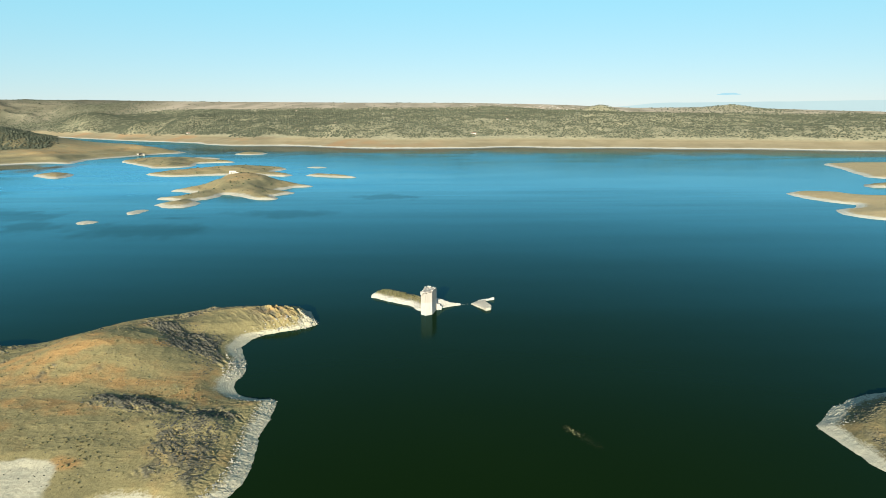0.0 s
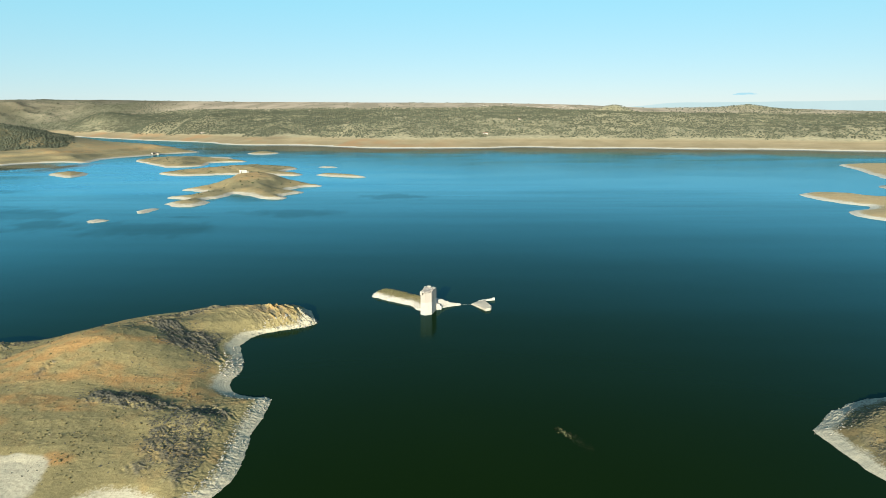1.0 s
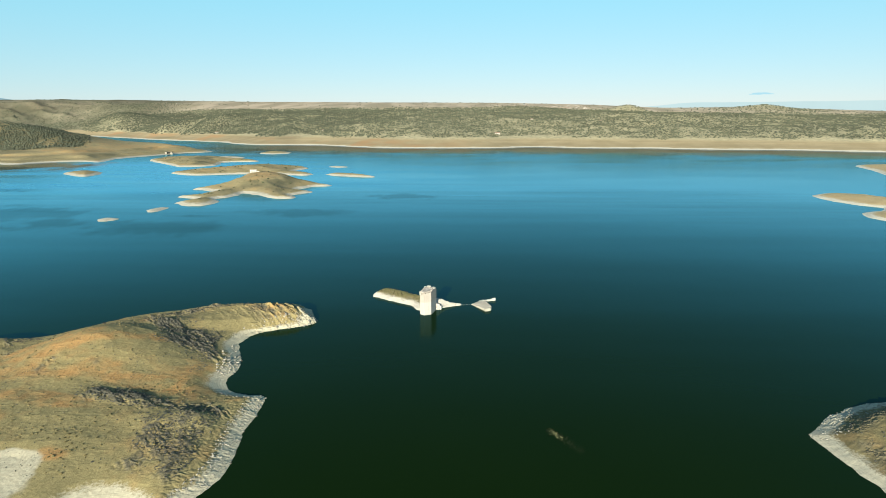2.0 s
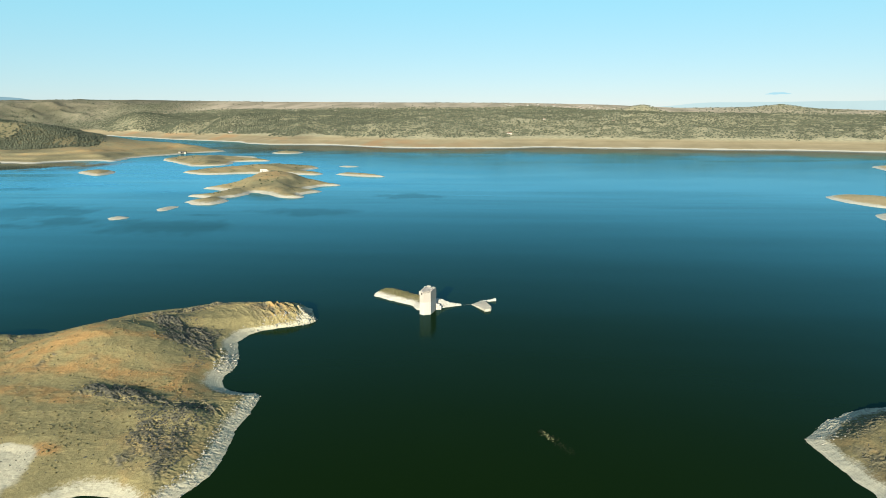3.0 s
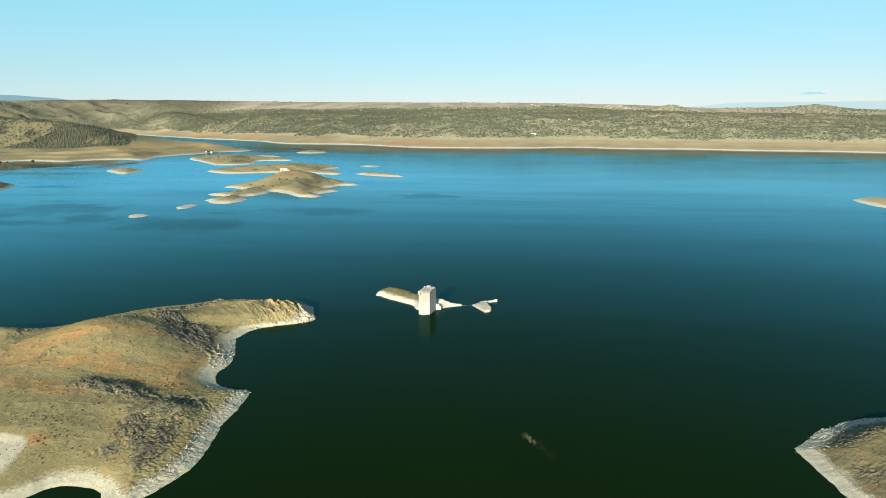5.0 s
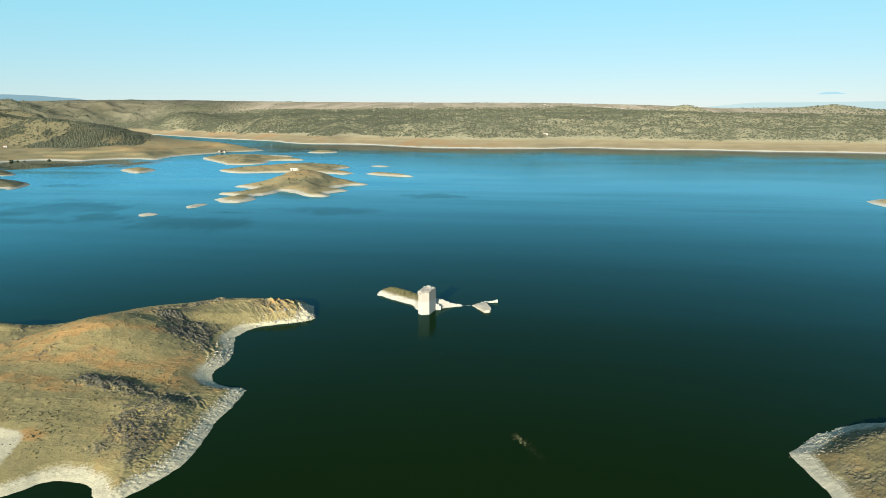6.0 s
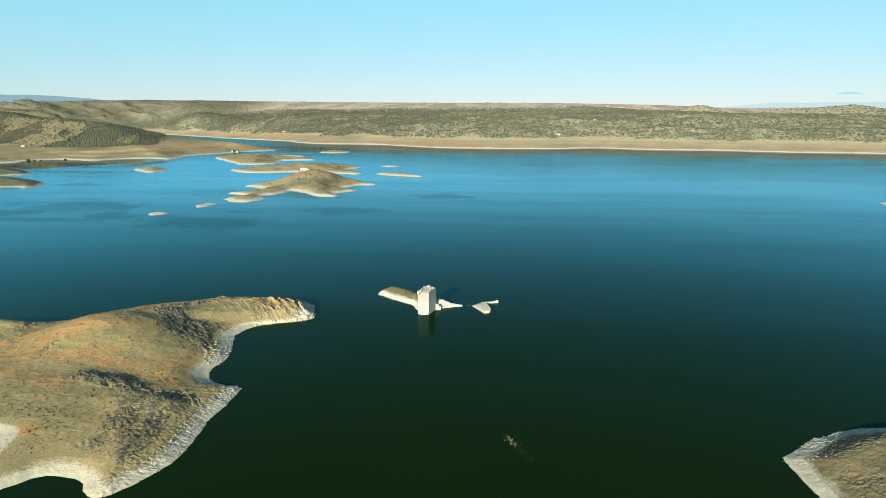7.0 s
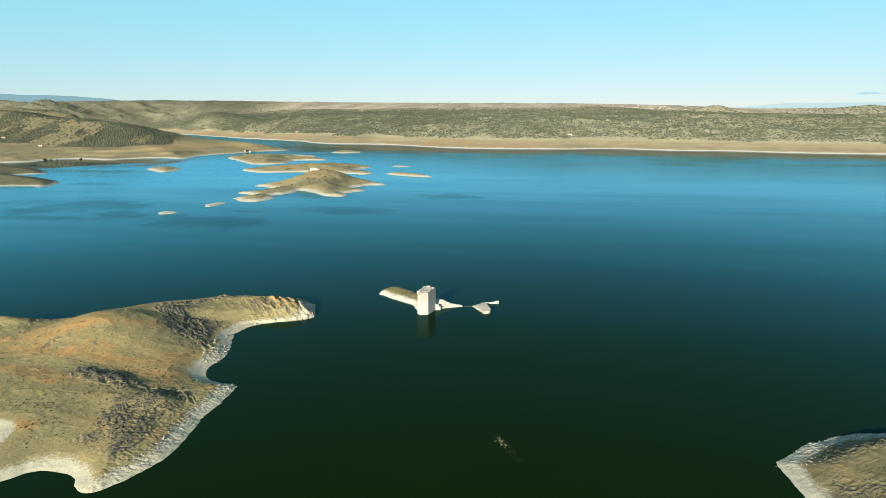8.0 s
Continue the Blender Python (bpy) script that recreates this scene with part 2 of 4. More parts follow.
def leaf_material(name, dark, light):
    m = Nodes(name)
    info = m.tree.nodes.new("ShaderNodeNewGeometry").outputs["Random Per Island"]
    n = m.noise(m.place(), 0.6, 3)
    c = m.mix(info, dark, light)
    stand = m.ramp(m.noise(m.place(), 1 / 75, 4), 0.44, 0.60)
    c = m.mix(m.math("MULTIPLY", stand, 0.5), c, tuple(0.62 * v for v in dark))
    c = m.mix(m.math("MULTIPLY", m.ramp(n, 0.4, 0.7), 0.4), c, tuple(0.6 * v for v in dark))
    return m.finish(c, 0.9, 0.1)


MAT_OAK = leaf_material("holm_oak_leaves", (0.042, 0.052, 0.026), (0.085, 0.092, 0.046))
# distant oaks: the same leaves with air haze put into lifted, greyer colours
MAT_HAZED_FAROAK = leaf_material("hazed_far_oak_leaves", (0.068, 0.071, 0.043), (0.124, 0.120, 0.073))
MAT_HAZED_WESTOAK = leaf_material("hazed_hill_oak_leaves", (0.058, 0.061, 0.038), (0.106, 0.104, 0.065))
MAT_SPITGRASS = leaf_material("spit_grass_blades", (0.105, 0.095, 0.04), (0.17, 0.142, 0.062))
MAT_TUFT = leaf_material("dry_tufts", (0.115, 0.096, 0.041), (0.175, 0.128, 0.054))


def water_material():
    m = Nodes("lake_water")
    p = m.place()
    streak = m.node("ShaderNodeMapping", Vector=p, Scale=(0.3, 1.0, 1.0)).outputs[0]
    wind = m.ramp(m.noise(streak, 1 / 80, 4), 0.40, 0.62)
    bay = m.ramp(m.length(m.node("ShaderNodeMapping", Vector=p, Location=(620 / 660, -660 / 440, 0.0), Scale=(1 / 660, 1 / 440, 0.0)).outputs[0]), 1.1, 0.5)
    offshore = m.ramp(m.node("ShaderNodeSeparateXYZ", Vector=p).outputs[1], 600.0, 1300.0)
    rough = m.math("ADD", m.math("ADD", m.math("MULTIPLY", wind, 0.08), 0.08), m.math("MULTIPLY", offshore, 0.07))
    rough = m.math("MULTIPLY", rough, m.math("ADD", 1.0, m.math("MULTIPLY", bay, 0.9)))
    # calm strips lie under the sheltered shores
    px, py = m.node("ShaderNodeSeparateXYZ", Vector=p).outputs[0], m.node("ShaderNodeSeparateXYZ", Vector=p).outputs[1]
    fray = m.math("MULTIPLY", m.math("SUBTRACT", m.noise(m.node("ShaderNodeMapping", Vector=p, Scale=(1.0, 0.5, 1.0)).outputs[0], 1 / 90, 5, 0.6), 0.5), 420.0)
    bank_y = m.math("ADD", m.math("ADD", py, fray), m.math("MULTIPLY", m.math("MAXIMUM", m.math("SUBTRACT", px, 300.0), 0.0), 0.17))
    calm = m.math("MULTIPLY", m.ramp(bank_y, 1190.0, 1480.0), m.ramp(px, -900.0, -500.0))
    cove = m.length(m.node("ShaderNodeMapping", Vector=p, Location=(860 / 185, -845 / 150, 0.0), Scale=(1 / 185, 1 / 150, 0.0)).outputs[0])
    cove = m.math("ADD", cove, m.math("MULTIPLY", fray, 1 / 260))
    calm = m.math("MAXIMUM", calm, m.ramp(cove, 1.1, 0.75))
    rough = m.math("MULTIPLY", rough, m.math("SUBTRACT", 1.0, m.math("MULTIPLY", calm, 0.72)))
    ripple = m.math("ADD", m.noise(streak, 0.4, 4, 0.6), m.math("MULTIPLY", m.noise(p, 0.05, 3), 2.0))
    bump = m.node("ShaderNodeBump", Strength=m.math("SUBTRACT", 0.16, m.math("MULTIPLY", calm, 0.10)), Distance=0.12, Height=ripple).outputs[0]
    silt = m.mix(m.noise(p, 1 / 60, 3), (0.0050, 0.0122, 0.0012), (0.0062, 0.0145, 0.0017))
    body = m.node("ShaderNodeBsdfDiffuse", Color=silt, Normal=bump).outputs[0]
    # a blue tint in the open water's gloss deepens the mirrored sky
    gloss = m.node("ShaderNodeBsdfGlossy", Color=m.mix(calm, (0.42, 0.815, 1.0), (0.60, 0.68, 0.79)), Roughness=rough, Normal=bump).outputs[0]
    fresnel = m.node("ShaderNodeFresnel", IOR=1.06, Normal=bump).outputs[0]
    ragged = m.math("MULTIPLY", m.math("SUBTRACT", m.noise(m.node("ShaderNodeMapping", Vector=p, Scale=(0.8, 0.45, 1.0)).outputs[0], 1 / 30, 6, 0.62), 0.5), 3.8)
    cats_paw = 0.0
    for cx, cy, rx, ry in ((-425, 275, 75, 60), (-335, 240, 34, 22), (-232, 214, 62, 36), (-48, 427, 58, 24), (-140, 306, 52, 24), (-549, 474, 40, 18), (-234, 279, 26, 10), (-395, 210, 60, 18)):
        away = m.length(m.node("ShaderNodeMapping", Vector=p, Location=(-cx / rx, -cy / ry, 0.0), Scale=(1 / rx, 1 / ry, 0.0)).outputs[0])
        cats_paw = m.math("MAXIMUM", cats_paw, m.ramp(m.math("ADD", away, ragged), 1.15, 0.5))
    lanes = m.noise(m.node("ShaderNodeMapping", Vector=p, Scale=(0.10, 1.0, 1.0)).outputs[0], 1 / 60, 4)
    still = m.math("SUBTRACT", m.math("SUBTRACT", 2.26, m.math("MULTIPLY", m.ramp(lanes, 0.35, 0.7), 0.35)), m.math("MULTIPLY", cats_paw, 0.52))
    breeze = m.ramp(m.node("ShaderNodeSeparateXYZ", Vector=p).outputs[0], -50.0, 350.0)
    thin_lanes = m.noise(m.node("ShaderNodeMapping", Vector=p, Scale=(0.07, 1.0, 1.0)).outputs[0], 1 / 16, 3)
    still = m.math("SUBTRACT", still, m.math("MULTIPLY", m.ramp(thin_lanes, 0.40, 0.68), m.ramp(m.node("ShaderNodeSeparateXYZ", Vector=p).outputs[1], 100.0, 400.0, 0.04, 0.18)))
    still = m.math("SUBTRACT", still, m.math("MULTIPLY", breeze, 0.28))
    cap = m.math("ADD", m.math("MULTIPLY", bay, 0.18), 0.595)
    fresnel = m.math("MINIMUM", m.math("MULTIPLY", m.math("POWER", fresnel, 1.12), m.math("MULTIPLY", still, 1.34)), cap)
    mixed = m.tree.nodes.new("ShaderNodeMixShader")
    for k, value in enumerate((fresnel, body, gloss)):
        m.tree.links.new(value, mixed.inputs[k])
    m.tree.nodes.remove(m.bsdf)
    m.tree.links.new(mixed.outputs[0], m.out.inputs["Surface"])
    return m.mat


MAT_WATER = water_material()


def stone_material(name, light, dark, size, stain_top=0.0):
    m = Nodes(name)
    p = m.place()
    a, b = m.noise(p, 1 / size, 5), m.noise(p, 6 / size, 5, 0.65)
    c = m.mix(m.ramp(a, 0.35, 0.65), light, tuple(0.8 * v + 0.2 * w for v, w in zip(light, dark)))
    c = m.mix(m.math("MULTIPLY", m.ramp(b, 0.5, 0.75), 0.6), c, dark)
    if stain_top:
        line = m.math("ADD", m.height(), m.math("MULTIPLY", m.math("SUBTRACT", a, 0.5), 0.6))
        c = m.mix(m.ramp(line, stain_top - 0.15, stain_top + 0.15), c, m.mix(m.ramp(b, 0.4, 0.7), (0.36, 0.305, 0.25), (0.29, 0.245, 0.195)))
    m.bump(m.math("ADD", a, b), 0.6, 0.15)
    return m.finish(c, 0.95, 0.1)


MAT_TOWER = stone_material("limed_masonry", (0.39, 0.345, 0.30), (0.25, 0.215, 0.175), 2.5, 6.0)
MAT_RUBBLE = stone_material("white_rubble", (0.44, 0.40, 0.335), (0.24, 0.21, 0.17), 1.5)
MAT_DARKROCK = stone_material("lichen_rock", (0.082, 0.074, 0.055), (0.040, 0.036, 0.028), 1.2)
MAT_PALEROCK = stone_material("bleached_rock", (0.31, 0.272, 0.21), (0.18, 0.155, 0.118), 1.2)
MAT_SLAB = stone_material("brown_slab", (0.40, 0.345, 0.265), (0.25, 0.205, 0.15), 2.0)
MAT_REEF = stone_material("wet_reef", (0.27, 0.24, 0.11), (0.12, 0.11, 0.05), 1.0)
MAT_SUNKENREEF = stone_material("sunken_reef_tone", (0.016, 0.020, 0.006), (0.010, 0.015, 0.004), 1.0)
MAT_PLASTER = stone_material("white_plaster", (0.46, 0.40, 0.33), (0.34, 0.28, 0.22), 3.0)
MAT_TOWN = stone_material("weathered_plaster", (0.42, 0.385, 0.335), (0.33, 0.29, 0.24), 6.0)
MAT_TILE = stone_material("clay_roof", (0.25, 0.15, 0.10), (0.16, 0.10, 0.07), 2.0)
MAT_DARK = stone_material("dark_opening", (0.03, 0.028, 0.025), (0.02, 0.02, 0.02), 2.0)


# ---- water and ground ----
def sheet(name, xs, ys, z, material):
    gx, gy = np.meshgrid(xs, ys)
    return new(name, grid_mesh(name, xs, ys, np.full(gx.shape, z), np.ones(gx.shape, bool), material))


tagged(sheet("water", np.linspace(-4900, 4900, 50), np.linspace(-4900, 4900, 50), 0.0, MAT_WATER),
       "calm green-blue reservoir water with wind patches", "water", kind="structure")

def hill(x, y, px, py, rx, ry, h, turn=0.0):
    c, s = math.cos(radians(turn)), math.sin(radians(turn))
    u, v = (x - px) * c + (y - py) * s, -(x - px) * s + (y - py) * c
    return h * np.exp(-(u / rx) ** 2 - (v / ry) ** 2)


FAR_SHORE = spline([(-4900, 1900), (-3300, 2350), (-2850, 2600), (-2480, 2950), (-2200, 3040), (-1960, 2870), (-1680, 2640), (-1190, 2220), (-880, 2010), (-690, 1795), (-460, 1765), (-210, 1590), (-90, 1567),
                    (130, 1580), (270, 1640), (420, 1575), (600, 1565), (760, 1500), (950, 1470), (1180, 1370), (1500, 1330), (2200, 1250), (4900, 900)], 5, closed=False)


def plain_rise(x, y):
    """How far the land has risen to the plain, 0 to 1."""
    return np.interp(y - np.interp(x, [-3000, -2300, -1400, 300, 3300], [-520, -260, 90, 0, 300]) + 60 * fbm(x, y, 900, 2, 2), [3000, 3500, 4050, 4900], [0.0, 0.42, 0.94, 1.03])


def far_height(x, y):
    """The far bank, the oak hills behind it and the plain beyond."""
    d = distance_to(FAR_SHORE, x, y, closed=False)
    d = np.where(y > np.interp(x, FAR_SHORE[:, 0], FAR_SHORE[:, 1]), d, -d)
    d = d + 16 * fbm(x, y, 150, 3, 5)
    wild = smooth(-1900, -2500, x)
    plain = np.interp(x, [-4200, -3650, -3250, -2900, -2300, -1500, -600, 300, 1000, 1500, 2300, 3400], [170, 176, 190, 204, 214, 209, 201, 196, 184, 164, 160, 154])
    z = np.interp(d, [-400, -60, 0, 5, 25, 70, 115, 300, 800, 1700], [-14, -10, 0, 2.5, 6, 14, 26, 60, 112, 134])
    z = z * (1 - 0.32 * smooth(650, 1900, x) * smooth(150, 500, d))
    # spurs and gullies run down to the water
    spur = smooth(70, 320, d) * (1 - 0.8 * plain_rise(x, y))
    z = z + spur * (22 * (ridged(x, 0.55 * y, 330, 5, 5) - 0.45) + 9 * fbm(x, y, 240, 11, 5) + 5 * fbm(x, y, 70, 12, 3))
    for px, py, rx, ry, h, turn in ((-1800, 3000, 300, 150, 66, -42), (-1180, 2560, 230, 210, 26, -20), (-900, 2700, 300, 300, 20, 0), (-1330, 2420, 90, 150, 26, -20), (-560, 2010, 50, 180, -14, -12), (1100, 2150, 300, 200, 12, 0), (900, 3050, 600, 420, -13, 0)):
        z = z + hill(x, y, px, py, rx, ry, h, turn) * smooth(20, 160, d)
    for px, py, rx, ry, turn in ((-1205, 2320, 42, 170, -14),):
        z = np.where(d > 0, z * (1 - 0.6 * hill(x, y, px, py, rx, ry, 1.0, turn) * smooth(10, 60, d)), z)
    rise = np.maximum(plain_rise(x, y), 0.5 * wild * smooth(200, 900, d)) * smooth(100, 600, d)
    z = z + (plain - z) * rise
    z = z + wild * smooth(80, 400, d) * (1 - 0.8 * smooth(0.6, 1.0, plain_rise(x, y))) * (85 * (ridged(x, y, 560, 6, 5) - 0.5) + 36 * (ridged(x, y, 210, 7, 4) - 0.45) + 16 * (ridged(x, y, 110, 8, 4) - 0.45))
    for px, py, r, h in ((1055, 3450, 100, 43), (1060, 3400, 380, -16), (2120, 3950, 150, 24), (2140, 3900, 400, 16)):
        z = z + h * np.exp(-((x - px) ** 2 + (y - py) ** 2) / (r * r))
    back = smooth(-900, -2400, y)
    return z * (1 - back) + back * 110, d


gxs, gys = np.arange(-4900, 4901, 24.0), np.concatenate([np.arange(-4900, 1000, 100.0), np.arange(1000, 4901, 13.0)])


def field_cover(x, y):
    """Where open fields of the plain take over from the woods, 0 to 1."""
    f = smooth(0.17, 0.36, plain_rise(x, y) + 0.12 * fbm(x, y, 500, 9, 3))
    return f * (1 - 0.9 * hill(x, y, 1060, 3440, 210, 190, 1.0)) * (1 - 0.9 * hill(x, y, 2130, 3860, 330, 220, 1.0))


def wood_cover(x, y, z, d):
    """How thickly oaks cover the far hills, 0 to 1."""
    edge = smooth(26, 33, z + 6 * smooth(-900, -1150, x) + 11 * fbm(x, y, 110, 33, 4))
    gaps = smooth(-0.16, 0.06, fbm(x, 0.42 * y, 21, 34, 4) + 0.14 * smooth(250, -500, x) + 0.3 * smooth(-700, -1100, x) + 0.35 * smooth(420, 800, d) + 0.05)
    bare = smooth(-1950, -2250, x) * smooth(0.25, -0.05, fbm(x, y, 420, 37, 4) + 0.1)
    cover = edge * (0.46 + 0.54 * gaps) * (1 - 0.99 * field_cover(x, y) * (1 - smooth(-1600, -2100, x) * smooth(0.85, 0.55, plain_rise(x, y))))
    return np.maximum(cover, 0.4 * hill(x, y, 1058, 3430, 150, 120, 1.0)) * (1 - 0.62 * np.clip(bare, 0, 1)) + 0.75 * hill(x, y, -2270, 3230, 130, 90, 1.0)


GX, GY = np.meshgrid(gxs, gys)
GZ, GD = far_height(GX, GY)
FIELD = field_cover(GX, GY) * (GY > 0) * (1 - smooth(-1500, -2000, GX))
WOOD = wood_cover(GX, GY, GZ, GD) * (GY > 0)
tagged(new("ground", grid_mesh("ground", gxs, gys, GZ, np.ones(GX.shape, bool), MAT_FAR, {"field": FIELD, "wood": WOOD ** 1.6, "slope": 1 - smooth(-1600, -1900, GX + 120 * fbm(GX, GY, 300, 38, 3))})),
       "dry tan banks and hills round the reservoir", "ground", kind="structure")


# ---- islands and headlands ----
LANDS = {}


def height_on(name, x, y):
    """Height, distance inland and rockiness of a piece of land at plan points."""
    xs, ys, *layers = LANDS[name]
    i, j = (x - xs[0]) / (xs[1] - xs[0]), (y - ys[0]) / (ys[1] - ys[0])
    i0, j0 = np.clip(i.astype(int), 0, len(xs) - 2), np.clip(j.astype(int), 0, len(ys) - 2)
    u, v = np.clip(i - i0, 0, 1), np.clip(j - j0, 0, 1)
    return [(a[j0, i0] * (1 - u) + a[j0, i0 + 1] * u) * (1 - v) + (a[j0 + 1, i0] * (1 - u) + a[j0 + 1, i0 + 1] * u) * v for a in layers]


def land(name, outline, profile, res, material, label, hills=(), shore=1.0, rough=0.3, extra=None, category="island"):
    """A piece of land from its waterline in plan and its rise with the distance inland."""
    line = spline(outline)
    lo, hi = line.min(0) - 10 * res, line.max(0) + 10 * res
    xs, ys = np.arange(lo[0], hi[0], res), np.arange(lo[1], hi[1], res)
    x, y = np.meshgrid(xs, ys)
    d = distance_to(line, x, y)
    d = d + 1.5 * shore * fbm(x, y, 14 * shore, 5, 5) + (1.7 if material is MAT_ISLE else 0.7) * shore * fbm(x, y, (6.0 if material is MAT_ISLE else 4.5) * shore, 6, 3)
    steps, levels = zip(*profile)
    z = np.interp(d, steps, levels)
    inland = smooth(0, steps[-1] * 0.5, d)
    for h in hills:
        z = z + hill(x, y, *h) * inland
    z = z + rough * inland * fbm(x, y, 25 * rough + 8, 8, 5)
    rock, soil, pale = np.zeros_like(x), np.zeros_like(x), np.zeros_like(x)
    if extra:
        z, rock, soil, *bare = extra(x, y, z, d)
        pale = bare[0] if bare else pale
    z = np.where(d < 0, np.minimum(z, -0.02 + 0.25 * d), z)
    z = np.maximum(z, -14)
    LANDS.setdefault(name, (xs, ys, z, d, rock))
    ob = new(name, grid_mesh(name, xs, ys, z, d > -8 * res, material, {"rock": rock, "soil": soil, "pale": pale}, res > 0.45))
    return tagged(ob, label, category, kind="structure")


HEADLAND = [(-49.8, -18.5), (-63, -26.7), (-73, -34.5), (-74.6, -44), (-69.5, -58), (-66.8, -69), (-67, -78), (-63.5, -86), (-57, -89.5), (-50.5, -91.2), (-49, -101),
            (-49.5, -111), (-48.5, -122), (-47.4, -132), (-48.6, -140), (-51, -146.5), (-55, -152), (-59, -152.5), (-65.5, -148), (-72.7, -146.5), (-78, -148),
            (-84, -155), (-105, -172), (-140, -185), (-190, -175), (-225, -110), (-212, -58), (-185, -47), (-162, -47), (-148, -34), (-131, -15), (-112, -7), (-90, -1), (-70, 3), (-59, 2), (-55.5, 0), (-53, -8)]


SOIL_ZONES = [(-135, -92, 34, 34, 0.4, 0), (-112, -84, 22, 9, 0.6, 12), (-86, -89, 19, 5.5, 1.6, -10), (-75, -92, 8, 4, 0.9, 0), (-133, -70, 20, 8, 1.2, 15), (-136, -47, 15, 5, 1.0, -15), (-148, -76, 12, 6, 1.1, 20), (-115, -103, 18, 5, 1.1, -12), (-128, -118, 14, 6, 1.0, 20), (-104, -60, 14, 4, 0.7, 20), (-94, -132, 6, 3, 0.7, 0)]
ROCK_ZONES = [(-92, -48, 27, 12, 1.12, -43), (-87, -101.5, 19, 5.0, 1.6, -17), (-66, -106, 14, 3.4, 1.5, -10), (-80, -60, 11, 7, 1.0, -40), (-65, -121, 11, 14, 1.15, 12), (-59, -134, 7, 14, 1.0, 8), (-69, -113, 11, 6, 1.0, 0), (-64, 0, 17, 6, 1.05, 8), (-100, -14, 25, 5, 0.9, 37), (-157, -54, 14, 4, 0.9, 0)]


def headland_relief(x, y, z, d):
    inner = smooth(3, 9, d)
    z = z + hill(x, y, -70, -112, 16, 5.5, 2.0, -4) * (0.75 + 0.7 * fbm(x, y, 9, 21, 3)) * smooth(2, 12, d)
    z = z + hill(x, y, -88, -102, 16, 4, 0.6, -17) * inner
    z = z - hill(x, y, -86, -93, 18, 5, 0.6, -10) * smooth(2, 12, d)
    brink = -2 + 0.35 * (x + 57)
    z = z + 2.0 * smooth(0, 4, d) * smooth(-25, -15, y - brink) * smooth(-55, -63, x)
    flat = np.clip(hill(x, y, -109, -145, 16, 13, 1.5) + hill(x, y, -104, -134, 7, 4, 0.6), 0, 1)
    z = z * (1 - flat) + flat * np.minimum(z, 0.75 + 0.11 * np.maximum(y + 151, 0))
    inner = inner * (1 - 0.9 * flat)
    z = z + (hill(x, y, -86, -11, 34, 7, 1.6, -8) + hill(x, y, -172, -60, 18, 9, 3.0)) * smooth(0, 7, d)
    z = z + hill(x, y, -61, -131, 8, 20, 0.7, 8) * inner
    # ribs of bare rock run down to the south-east
    u, v = 0.73 * x - 0.68 * y, 0.68 * x + 0.73 * y
    zone = np.maximum.reduce([hill(x, y, *q) for q in ROCK_ZONES])
    patch = zone * (0.55 + 0.45 * zone) + 0.95 * fbm(x, y, 8, 15, 4)
    stone = smooth(0.25, 0.85, patch)
    ribs = ridged(0.30 * u + 0.5 * fbm(x, y, 6, 22, 2), v, 3.4, 4, 4)
    chips = ridged(0.6 * u, v, 1.5, 19, 3)
    crag = 0.6 * ribs + 0.4 * chips
    small = smooth(-66, -58, x + 0.2 * (y + 120)) * smooth(-106, -112, y) + smooth(-80, -68, x) * smooth(-108, -113, y)
    z = z + (1.6 - 0.9 * np.clip(small, 0, 1)) * stone * (crag - 0.40) * inner
    z = z + (0.02 + 0.18 * stone) * (value_noise(x / 0.9, y / 0.9, 71) - 0.5) * inner + (0.025 + 0.24 * stone) * (value_noise(x / 0.5, y / 0.5, 72) - 0.5) * inner
    stony = smooth(-86, -92, y) * smooth(-66, -60, x + 0.12 * (y + 120)) + hill(x, y, -70, -67, 6, 9, 1.0) + hill(x, y, -56, -12, 12, 10, 0.8)
    edge = smooth(-1, 1.5, d) * (1 - smooth(8, 13, d)) * np.clip(stony, 0, 1)
    z = z + edge * (0.17 * (ridged(x, y, 1.5, 14, 3) - 0.4) + 0.16 * (value_noise(x / 0.6, y / 0.6, 75) - 0.5))
    # the cape: a craggy crest that breaks off in pale low cliffs
    tip = hill(x, y, -65, -10, 15, 11, 1.0, 12)
    cracks = ridged(0.3 * (x - y) + 0.6 * fbm(x, y, 5, 81, 2), 0.9 * (x + y), 4.6, 17, 3)
    z = z + tip * smooth(0, 3.0, d) * (3.0 * (cracks - 0.46) * smooth(-5, -11, y) + 0.6 * ridged(x, y, 1.6, 18, 2))
    z = z + hill(x, y, -78, -15, 22, 9, 0.9, 12) * smooth(2, 6, d) * (ridged(0.6 * u, v, 4.0, 83, 5) - 0.45)
    z = z + hill(x, y, -52.5, -12, 6, 9, 1.0) * smooth(-0.2, 1.2, d) * (0.2 + 1.4 * ridged(x, y, 2.4, 20, 3))
    low_cliff = hill(x, y, -66, -25, 16, 10, 1.0, 25)
    z = z + low_cliff * smooth(0.2, 1.2, d) * (1 - smooth(5, 9, d)) * (0.15 + 1.0 * ridged(x, y, 2.6, 27, 3))
    z = z + 0.08 * fbm(x, y, 2.6, 44, 3) * smooth(5, 10, d) + 0.04 * fbm(x, y, 1.1, 48, 2) * smooth(5, 10, d) + 0.60 * (ridged(x, y, 12, 46, 6) - 0.5) * smooth(8, 16, d) * (1 - flat)
    beach = (hill(x, y, -66, -80, 8, 9, 1.0) + hill(x, y, -73, -42, 8, 12, 1.0)) * (1 - smooth(8, 14, d)) * (d > 0)
